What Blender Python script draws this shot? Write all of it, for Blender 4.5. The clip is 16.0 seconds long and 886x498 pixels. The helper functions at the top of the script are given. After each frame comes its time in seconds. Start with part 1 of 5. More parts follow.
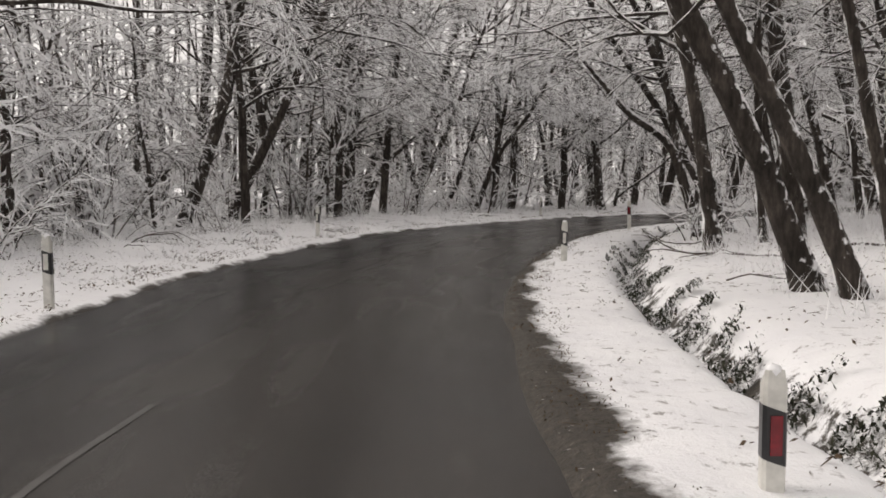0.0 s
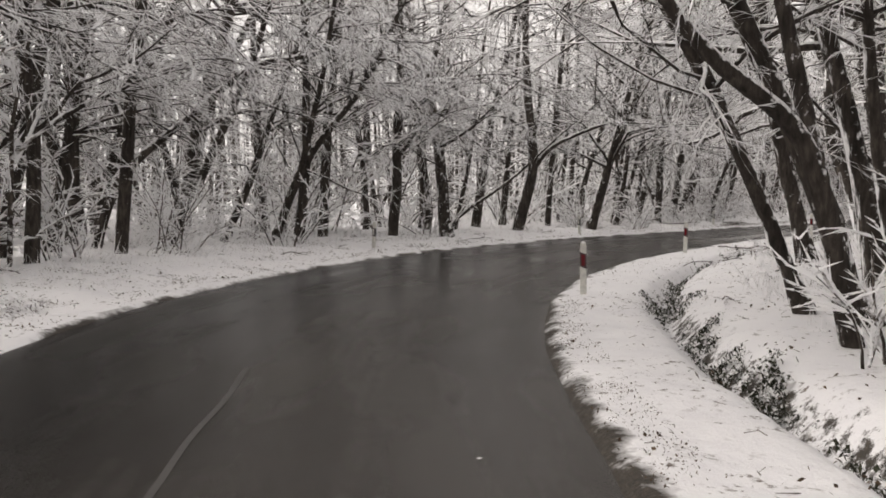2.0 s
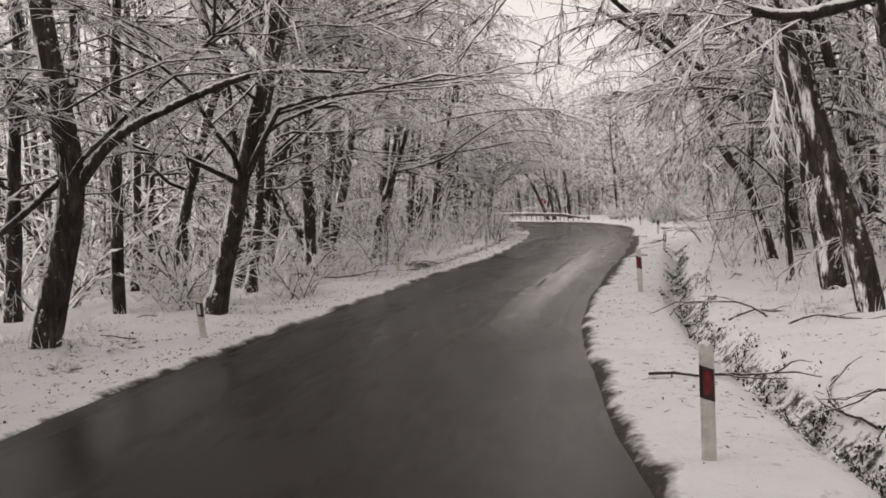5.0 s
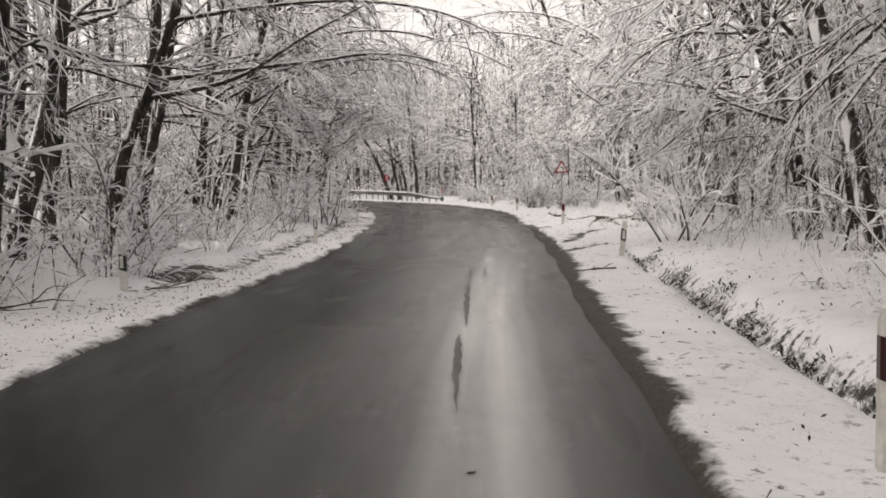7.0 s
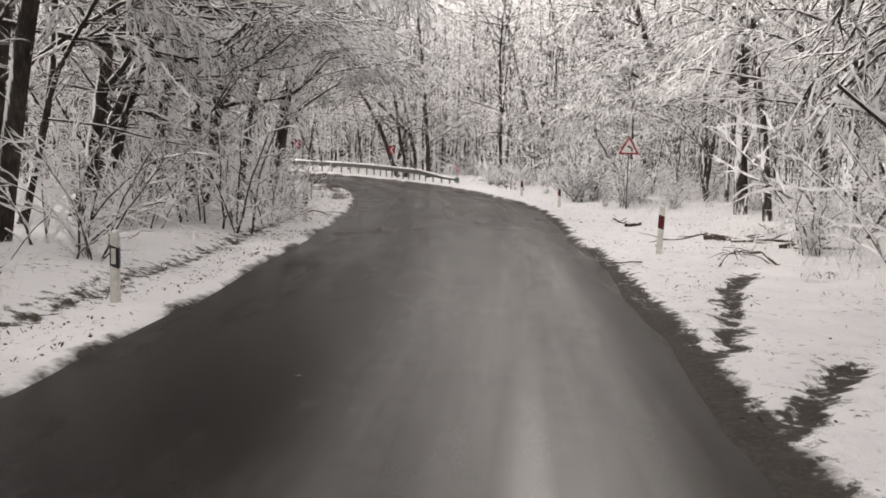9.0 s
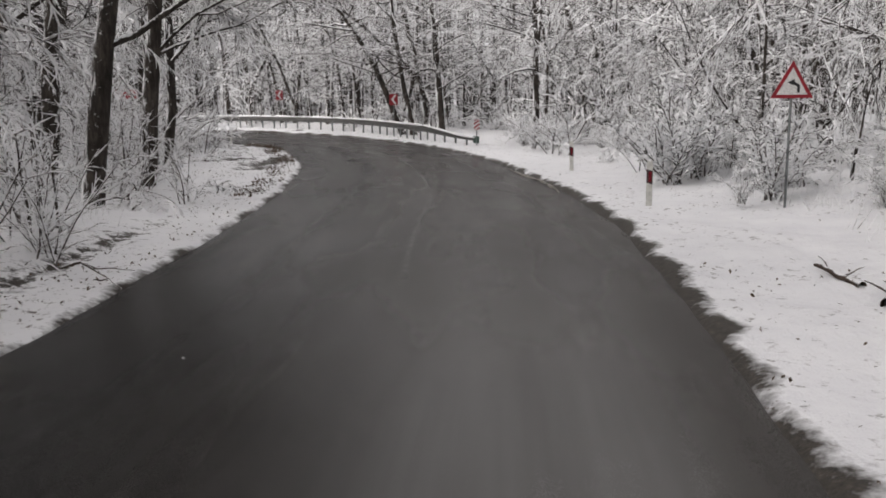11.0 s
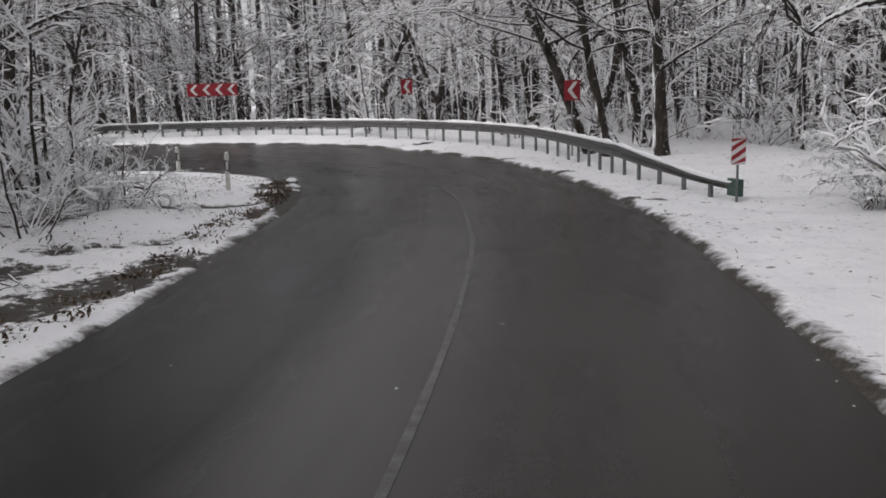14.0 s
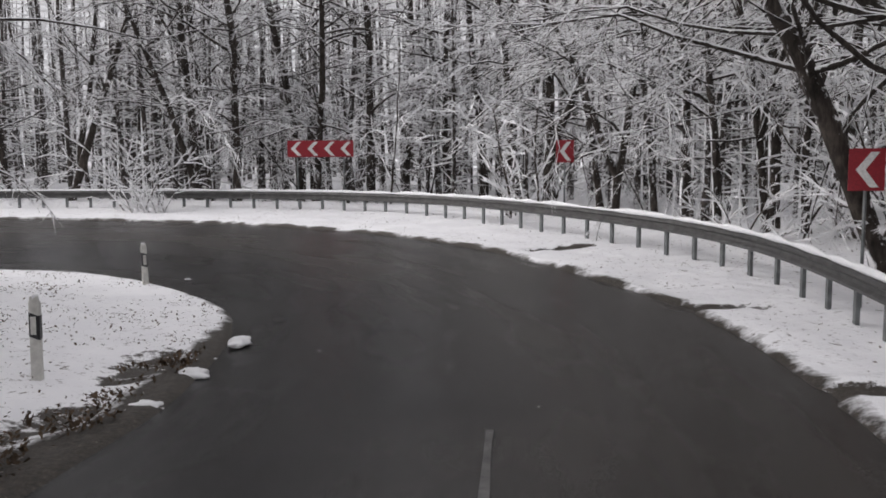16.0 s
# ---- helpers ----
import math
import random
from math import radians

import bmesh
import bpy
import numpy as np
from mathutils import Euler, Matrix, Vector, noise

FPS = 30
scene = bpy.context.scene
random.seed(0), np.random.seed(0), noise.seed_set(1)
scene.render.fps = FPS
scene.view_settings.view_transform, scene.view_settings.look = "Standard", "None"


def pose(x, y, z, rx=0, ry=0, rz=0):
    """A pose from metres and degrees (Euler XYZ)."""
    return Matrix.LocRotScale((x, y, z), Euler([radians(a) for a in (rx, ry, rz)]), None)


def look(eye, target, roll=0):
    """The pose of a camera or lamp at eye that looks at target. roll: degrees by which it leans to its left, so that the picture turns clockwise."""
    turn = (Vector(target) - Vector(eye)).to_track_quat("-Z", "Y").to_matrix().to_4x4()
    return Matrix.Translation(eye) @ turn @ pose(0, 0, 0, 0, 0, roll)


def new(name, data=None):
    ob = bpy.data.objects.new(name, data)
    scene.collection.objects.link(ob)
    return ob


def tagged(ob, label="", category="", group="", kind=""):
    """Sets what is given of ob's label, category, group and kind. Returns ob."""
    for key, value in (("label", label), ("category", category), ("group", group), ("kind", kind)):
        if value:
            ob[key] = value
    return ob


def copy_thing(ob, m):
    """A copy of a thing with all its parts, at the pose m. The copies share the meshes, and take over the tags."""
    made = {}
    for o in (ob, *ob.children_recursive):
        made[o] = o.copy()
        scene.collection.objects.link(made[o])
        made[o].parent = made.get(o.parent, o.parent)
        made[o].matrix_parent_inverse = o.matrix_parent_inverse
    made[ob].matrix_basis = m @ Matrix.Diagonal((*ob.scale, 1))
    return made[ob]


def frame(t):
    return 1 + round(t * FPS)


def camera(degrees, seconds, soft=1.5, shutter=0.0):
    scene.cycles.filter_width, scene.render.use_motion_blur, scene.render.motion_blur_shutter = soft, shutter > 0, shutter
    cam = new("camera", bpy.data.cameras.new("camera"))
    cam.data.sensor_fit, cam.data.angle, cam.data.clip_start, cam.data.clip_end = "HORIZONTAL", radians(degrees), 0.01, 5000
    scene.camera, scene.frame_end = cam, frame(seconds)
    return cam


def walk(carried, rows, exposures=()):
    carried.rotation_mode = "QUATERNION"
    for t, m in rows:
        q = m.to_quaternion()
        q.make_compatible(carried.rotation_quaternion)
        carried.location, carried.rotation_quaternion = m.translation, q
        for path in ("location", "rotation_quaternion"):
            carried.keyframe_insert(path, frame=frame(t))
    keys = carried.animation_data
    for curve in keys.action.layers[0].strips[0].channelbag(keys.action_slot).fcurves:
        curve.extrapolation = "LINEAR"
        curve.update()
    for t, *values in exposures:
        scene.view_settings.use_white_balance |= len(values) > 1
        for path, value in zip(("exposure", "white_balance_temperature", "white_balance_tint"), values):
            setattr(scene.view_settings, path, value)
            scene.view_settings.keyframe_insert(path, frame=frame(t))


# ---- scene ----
cam = camera(55.0, 16.0, soft=1.7, shutter=0.0)

# seconds, x, y, z, heading to the left of +y, pitch up, roll
ROWS = [
    (0, 8.036, -6.586, 1.587, 13.23, -4.28, -0.28),
    (0.5, 6.755, -3.446, 1.670, 9.32, -5.11, -0.33),
    (1, 5.741, -0.069, 1.772, 5.47, -5.79, -0.04),
    (1.5, 4.955, 3.355, 1.876, 1.59, -5.58, -0.09),
    (2, 4.427, 7.023, 1.959, -2.09, -3.82, 0.20),
    (2.5, 4.204, 10.708, 2.023, -6.14, -2.44, -0.28),
    (3, 4.239, 14.473, 2.184, -10.94, -2.06, -1.53),
    (3.5, 4.702, 18.198, 2.220, -16.69, -2.46, -2.59),
    (4, 5.417, 21.707, 2.236, -22.29, -2.78, -3.17),
    (4.5, 6.326, 25.025, 2.292, -26.86, -2.68, -3.57),
    (5, 7.604, 28.329, 2.323, -30.78, -2.81, -3.65),
    (5.2, 8.255, 29.688, 2.333, -32.21, -3.11, -3.60),
    (7.3, 17.578, 42.624, 1.890, -42.59, -4.84, -0.96),
    (7.5, 18.541, 43.725, 1.910, -42.70, -5.11, -0.65),
    (8, 21.194, 46.472, 1.921, -42.37, -5.43, 0.20),
    (8.5, 23.946, 49.134, 1.947, -41.71, -5.64, 0.81),
    (9, 26.745, 51.767, 2.068, -40.52, -6.44, 1.22),
    (9.5, 29.468, 54.345, 2.105, -38.98, -7.54, 1.42),
    (9.7, 30.592, 55.405, 2.109, -38.13, -7.94, 1.04),
    (11.8, 42.071, 67.713, 2.284, -37.91, -10.72, -1.26),
    (12, 43.093, 68.850, 2.263, -37.54, -10.74, -1.30),
    (12.5, 45.708, 71.781, 2.230, -35.17, -10.77, -1.74),
    (13, 48.109, 74.789, 2.219, -31.31, -10.55, -1.93),
    (13.5, 50.429, 77.904, 2.217, -26.47, -10.41, -1.75),
    (14, 52.449, 80.789, 2.227, -21.76, -10.32, -1.85),
    (14.5, 54.365, 83.790, 2.253, -17.68, -10.13, -1.33),
    (15, 56.189, 86.802, 2.277, -13.91, -9.44, -0.77),
    (15.5, 57.741, 90.177, 2.312, -10.47, -7.90, 0.13),
    (16, 58.68, 92.88, 2.435, -7.35, -6.12, -0.40),
]


def aim(x, y, z, yaw, pitch, roll):
    a, b = radians(yaw), radians(pitch)
    way = Vector((-math.sin(a) * math.cos(b), math.cos(a) * math.cos(b), math.sin(b)))
    eye = Vector((x, y, z))
    return look(eye, eye + way, roll)


walk(cam, [(r[0], aim(*r[1:])) for r in ROWS],
     exposures=[(0.0, 0.32, 7050, 13), (1.0, 0.42, 7100, 13), (2.5, 0.6, 7100, 14), (3.5, 0.4, 7200, 16), (4.5, 0.3, 7200, 16), (5.2, 0.38, 7150, 15), (7.3, 0.63, 7100, 14), (8.0, 0.68, 7100, 14), (9.0, 0.62, 7100, 14), (9.7, 0.4, 7100, 14), (11.8, 0.34, 6500, 12), (13.0, 0.22, 6500, 13), (14.5, 0.08, 6450, 13), (16.0, 0.1, 6450, 14)])

# ---- light: an overcast winter sky ----
world = bpy.data.worlds.new("overcast_sky")
scene.world = world
world.use_nodes = True
wn, wl = world.node_tree.nodes, world.node_tree.links
wn.clear()
sky = wn.new("ShaderNodeTexSky")
sky.sky_type = "NISHITA"
sky.sun_disc = False
sky.sun_elevation, sky.sun_rotation = radians(34), radians(280)
sky.dust_density, sky.ozone_density = 6.0, 0.5
grey = wn.new("ShaderNodeHueSaturation")
grey.inputs["Saturation"].default_value = 0.12
back = wn.new("ShaderNodeBackground")
back.inputs["Strength"].default_value = 0.13
wout = wn.new("ShaderNodeOutputWorld")
wl.new(sky.outputs[0], grey.inputs["Color"])
cloud = wn.new("ShaderNodeMix")
cloud.data_type = "RGBA"
cloud.inputs["Factor"].default_value = 0.75
cloud.inputs["B"].default_value = (6.0, 6.0, 6.1, 1)
wl.new(grey.outputs[0], cloud.inputs["A"])
wl.new(cloud.outputs["Result"], back.inputs["Color"])
wl.new(back.outputs[0], wout.inputs["Surface"])

sun = new("sun", bpy.data.lights.new("sun", "SUN"))
sun.data.energy, sun.data.angle, sun.data.color = 1.35, radians(30), (1.0, 0.98, 0.95)
sun.matrix_world = look((0, 0, 60), (-20 * math.sin(radians(280)), -20 * math.cos(radians(280)), 46.5))


# ---- materials ----
def material(name):
    m = bpy.data.materials.new(name)
    m.use_nodes = True
    nt = m.node_tree
    return m, nt, nt.nodes["Principled BSDF"]


def node(nt, kind, **kw):
    n = nt.nodes.new(kind)
    for k, v in kw.items():
        if k in n.inputs.keys():
            n.inputs[k].default_value = v
    return n


def noise_of(nt, scale, detail=4.0, rough=0.55, vec=None):
    n = node(nt, "ShaderNodeTexNoise", Scale=scale, Detail=detail, Roughness=rough)
    if vec is not None:
        nt.links.new(vec, n.inputs["Vector"])
    return n.outputs["Fac"]


def ramp(nt, fac, stops):
    r = nt.nodes.new("ShaderNodeValToRGB")
    e = r.color_ramp.elements
    e[0].position, e[0].color = stops[0][0], (*stops[0][1], 1)
    e[1].position, e[1].color = stops[-1][0], (*stops[-1][1], 1)
    for p, c in stops[1:-1]:
        e.new(p).color = (*c, 1)
    nt.links.new(fac, r.inputs["Fac"])
    return r.outputs["Color"]


def mix(nt, fac, a, b):
    m = nt.nodes.new("ShaderNodeMix")
    m.data_type = "RGBA"
    for sock, v in ((m.inputs["Factor"], fac), (m.inputs["A"], a), (m.inputs["B"], b)):
        if isinstance(v, (int, float)):
            sock.default_value = v
        elif isinstance(v, tuple):
            sock.default_value = (*v, 1)
        else:
            nt.links.new(v, sock)
    return m.outputs["Result"]


def calc(nt, op, a, b=0.0, c=0.0, clamp=False):
    m = nt.nodes.new("ShaderNodeMath")
    m.operation, m.use_clamp = op, clamp
    for sock, v in zip(m.inputs, (a, b, c)):
        if isinstance(v, (int, float)):
            sock.default_value = v
        else:
            nt.links.new(v, sock)
    return m.outputs[0]


def step(nt, v, lo, hi):
    m = nt.nodes.new("ShaderNodeMapRange")
    m.inputs["From Min"].default_value, m.inputs["From Max"].default_value = lo, hi
    nt.links.new(v, m.inputs["Value"])
    return m.outputs["Result"]


def bump(nt, bsdf, h, strength, dist):
    b = nt.nodes.new("ShaderNodeBump")
    b.inputs["Strength"].default_value, b.inputs["Distance"].default_value = strength, dist
    nt.links.new(h, b.inputs["Height"])
    nt.links.new(b.outputs[0], bsdf.inputs["Normal"])


def place(nt):
    return nt.nodes.new("ShaderNodeNewGeometry").outputs["Position"]


def attribute(nt, name):
    a = nt.nodes.new("ShaderNodeAttribute")
    a.attribute_name = name
    return a.outputs["Fac"]


def upness(nt):
    g = nt.nodes.new("ShaderNodeNewGeometry")
    s = nt.nodes.new("ShaderNodeSeparateXYZ")
    nt.links.new(g.outputs["Normal"], s.inputs[0])
    return s.outputs["Z"]


def plain(name, colour, rough=0.5, metal=0.0, grain=30.0, amount=0.25):
    m, nt, b = material(name)
    f = noise_of(nt, grain, vec=place(nt))
    lo = tuple(c * (1 - amount) for c in colour)
    hi = tuple(min(1, c * (1 + amount * 0.5)) for c in colour)
    nt.links.new(ramp(nt, f, [(0.3, lo), (0.7, hi)]), b.inputs["Base Color"])
    b.inputs["Roughness"].default_value, b.inputs["Metallic"].default_value = rough, metal
    return m


def snowy(name, bark, lo, hi, snow=(0.86, 0.86, 0.87), grain=14.0, rim=0.0):
    """Bark with snow lying on what faces up; rim: how far the snow wraps round."""
    m, nt, b = material(name)
    p = place(nt)
    tall = nt.nodes.new("ShaderNodeVectorMath")
    tall.operation = "MULTIPLY"
    tall.inputs[1].default_value = (1.0, 1.0, 0.22)
    nt.links.new(p, tall.inputs[0])
    long = tall.outputs[0]
    up = calc(nt, "ADD", upness(nt), calc(nt, "MULTIPLY_ADD", noise_of(nt, 7.0, 5, 0.6, p), 2.2, -1.1))
    f = step(nt, up, lo, hi)
    if rim:
        # snow plastered on the windward side
        geo = nt.nodes.new("ShaderNodeNewGeometry")
        wind = nt.nodes.new("ShaderNodeVectorMath")
        wind.operation = "DOT_PRODUCT"
        nt.links.new(geo.outputs["Normal"], wind.inputs[0])
        wind.inputs[1].default_value = (-0.94, 0.12, 0.3)
        side = calc(nt, "ADD", wind.outputs["Value"], calc(nt, "MULTIPLY_ADD", noise_of(nt, 4.0, 6, 0.7, long), 2.4, -1.2))
        f = calc(nt, "MAXIMUM", f, step(nt, side, 1.25 - rim, 1.45 - rim))
    blotch = calc(nt, "ADD", calc(nt, "MULTIPLY", noise_of(nt, grain, 6, 0.65, long if rim else p), 0.6), calc(nt, "MULTIPLY", noise_of(nt, 1.7, 4, 0.6, p), 0.4))
    dark = ramp(nt, blotch, [(0.36, tuple(c * 0.4 for c in bark)), (0.5, bark), (0.64, tuple(c * 2.2 for c in bark))])
    nt.links.new(mix(nt, f, dark, snow), b.inputs["Base Color"])
    b.inputs["Roughness"].default_value = 0.85
    bump(nt, b, noise_of(nt, grain * 3, 5, 0.7, p), 0.5, 0.02)
    b.inputs["Specular IOR Level"].default_value = 0.15
    return m


M_BARK = snowy("bark_with_snow", (0.044, 0.037, 0.032), 0.30, 0.5, rim=0.42)
M_FINGER = snowy("snow_fingers_over_dark_leaves", (0.035, 0.036, 0.028), -0.75, -0.35, snow=(0.9, 0.9, 0.91), grain=20)
M_HANG = snowy("dark_hanging_twigs", (0.05, 0.043, 0.037), -0.05, 0.4, grain=30)
M_LIMB = snowy("limb_with_snow", (0.06, 0.05, 0.042), -0.1, 0.25)
M_TWIG = snowy("twigs_with_snow", (0.06, 0.05, 0.043), -0.65, -0.2, snow=(0.9, 0.9, 0.91), grain=30)
# darker, less snowy copy of M_TWIG: shade inside crowns is put into its colour
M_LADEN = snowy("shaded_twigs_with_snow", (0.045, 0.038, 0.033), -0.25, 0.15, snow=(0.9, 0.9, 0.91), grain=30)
M_BUSH = snowy("bush_twigs_with_snow", (0.10, 0.085, 0.07), -1.0, -0.4, snow=(0.9, 0.9, 0.91), grain=30)


def make_snow():
    m, nt, b = material("trodden_snow_with_litter")
    p = place(nt)
    d = attribute(nt, "edge")
    base = ramp(nt, noise_of(nt, 1.3, 5, 0.6, p), [(0.3, (0.82, 0.82, 0.84)), (0.7, (0.89, 0.89, 0.9))])
    # leaf litter and grass poking through
    spots = noise_of(nt, 7.0, 6, 0.7, p)
    zone = noise_of(nt, 0.5, 3, 0.5, p)
    lit = calc(nt, "MULTIPLY", step(nt, spots, 0.58, 0.66), step(nt, zone, 0.42, 0.58))
    litter = ramp(nt, noise_of(nt, 40.0, 3, 0.6, p), [(0.3, (0.04, 0.03, 0.022)), (0.7, (0.16, 0.12, 0.09))])
    col = mix(nt, lit, base, litter)
    # brown slush next to the asphalt
    near = calc(nt, "ADD", d, calc(nt, "MULTIPLY_ADD", noise_of(nt, 1.1, 4, 0.55, p), -0.8, 0.4))
    near = calc(nt, "ADD", near, calc(nt, "MULTIPLY_ADD", noise_of(nt, 10.0, 3, 0.6, p), -0.24, 0.12))
    dirt = step(nt, near, 0.26, 0.1)
    ruts = step(nt, calc(nt, "ADD", attribute(nt, "mud"), calc(nt, "MULTIPLY_ADD", noise_of(nt, 4.5, 6, 0.75, p), 2.6, -1.3)), 0.35, 0.6)
    dirt = calc(nt, "MAXIMUM", dirt, ruts)
    mud = ramp(nt, noise_of(nt, 18.0, 5, 0.7, p), [(0.3, (0.012, 0.010, 0.008)), (0.56, (0.046, 0.038, 0.029)), (0.7, (0.085, 0.072, 0.056)), (0.78, (0.42, 0.4, 0.37))])
    col = mix(nt, dirt, col, mud)
    nt.links.new(col, b.inputs["Base Color"])
    b.inputs["Roughness"].default_value = 0.7
    h = calc(nt, "ADD", noise_of(nt, 6.0, 6, 0.6, p), calc(nt, "MULTIPLY", noise_of(nt, 40.0, 3, 0.6, p), 0.3))
    bump(nt, b, h, 0.6, 0.05)
    return m


def make_asphalt():
    m, nt, b = material("wet_asphalt")
    p = place(nt)
    u, v = attribute(nt, "across"), attribute(nt, "along")
    comb = nt.nodes.new("ShaderNodeCombineXYZ")
    nt.links.new(calc(nt, "MULTIPLY", u, 1.1), comb.inputs[0])
    nt.links.new(calc(nt, "MULTIPLY", v, 0.10), comb.inputs[1])
    streak = noise_of(nt, 1.0, 3, 0.5, comb.outputs[0])
    grain = noise_of(nt, 120.0, 2, 0.6, p)
    patch = noise_of(nt, 0.35, 4, 0.5, p)
    t = calc(nt, "ADD", calc(nt, "MULTIPLY", streak, 0.5), calc(nt, "ADD", calc(nt, "MULTIPLY", grain, 0.2), calc(nt, "MULTIPLY", patch, 0.35)))
    col = ramp(nt, t, [(0.35, (0.017, 0.015, 0.013)), (0.65, (0.042, 0.038, 0.034))])
    # reflections painted into wet asphalt: left lane dark from trees, right pale from sky
    lane_reflection_tone = nt.nodes.new("ShaderNodeMapRange")
    nt.links.new(calc(nt, "ADD", u, calc(nt, "MULTIPLY_ADD", patch, 2.0, -1.0)), lane_reflection_tone.inputs["Value"])
    lane_reflection_tone.inputs["From Min"].default_value, lane_reflection_tone.inputs["From Max"].default_value = 1.8, 3.8
    lane_reflection_tone.inputs["To Min"].default_value, lane_reflection_tone.inputs["To Max"].default_value = 0.3, 1.15
    shade = nt.nodes.new("ShaderNodeVectorMath")
    shade.operation = "SCALE"
    nt.links.new(col, shade.inputs[0])
    nt.links.new(lane_reflection_tone.outputs[0], shade.inputs["Scale"])
    col = shade.outputs[0]
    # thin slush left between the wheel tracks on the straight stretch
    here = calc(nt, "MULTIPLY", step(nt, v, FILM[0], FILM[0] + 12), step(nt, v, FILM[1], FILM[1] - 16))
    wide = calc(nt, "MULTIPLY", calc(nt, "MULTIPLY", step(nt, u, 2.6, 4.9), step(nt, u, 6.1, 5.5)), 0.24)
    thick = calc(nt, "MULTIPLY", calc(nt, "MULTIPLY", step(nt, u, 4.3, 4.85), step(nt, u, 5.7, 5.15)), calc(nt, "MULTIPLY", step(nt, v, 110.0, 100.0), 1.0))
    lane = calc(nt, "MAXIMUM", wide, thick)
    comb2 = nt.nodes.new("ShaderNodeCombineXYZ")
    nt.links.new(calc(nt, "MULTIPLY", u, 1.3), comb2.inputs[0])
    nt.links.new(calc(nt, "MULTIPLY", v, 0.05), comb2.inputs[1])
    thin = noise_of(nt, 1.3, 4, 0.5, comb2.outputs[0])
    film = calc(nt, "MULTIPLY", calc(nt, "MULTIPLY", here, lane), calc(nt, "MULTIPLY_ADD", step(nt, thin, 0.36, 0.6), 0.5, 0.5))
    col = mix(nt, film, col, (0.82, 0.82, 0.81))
    # sky reflection painted as a pale strip between the wheel tracks before the bend
    sky_sheen = calc(nt, "MULTIPLY", calc(nt, "MULTIPLY", step(nt, v, 126.0, 134.0), step(nt, v, 158.0, 146.0)), calc(nt, "MULTIPLY", step(nt, u, 2.1, 2.8), step(nt, u, 4.0, 3.2)))
    col = mix(nt, calc(nt, "MULTIPLY", sky_sheen, calc(nt, "MULTIPLY_ADD", streak, 0.7, 0.15)), col, (0.12, 0.116, 0.112))
    nt.links.new(col, b.inputs["Base Color"])
    r = nt.nodes.new("ShaderNodeMapRange")
    nt.links.new(t, r.inputs["Value"])
    r.inputs["From Min"].default_value, r.inputs["From Max"].default_value = 0.35, 0.65
    r.inputs["To Min"].default_value, r.inputs["To Max"].default_value = 0.15, 0.33
    nt.links.new(r.outputs[0], b.inputs["Roughness"])
    b.inputs["Specular IOR Level"].default_value = 0.15
    bump(nt, b, grain, 0.25, 0.004)
    return m


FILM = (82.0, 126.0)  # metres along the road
M_SNOW = make_snow()
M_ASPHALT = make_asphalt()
M_CAP = plain("fresh_snow", (0.86, 0.86, 0.87), 0.7, 0, 8, 0.06)
M_POST = plain("white_plastic", (0.62, 0.61, 0.57), 0.45, 0, 12, 0.2)
M_BLACK = plain("black_plastic", (0.02, 0.02, 0.022), 0.4)
M_RED = plain("dark_red_band", (0.035, 0.006, 0.008), 0.35, 0, 25, 0.4)
M_LENS = plain("red_reflector", (0.17, 0.006, 0.013), 0.25, 0, 25, 0.4)
M_SIGNRED = plain("red_sign_foil", (0.30, 0.014, 0.025), 0.4)
M_SIGNWHITE = plain("white_sign_foil", (0.75, 0.74, 0.72), 0.4)
M_BEAM = plain("weathered_steel_beam", (0.10, 0.098, 0.095), 0.5, 0.4, 5, 0.4)
M_ZINC = plain("galvanised_steel", (0.17, 0.18, 0.18), 0.5, 0.4, 6, 0.35)


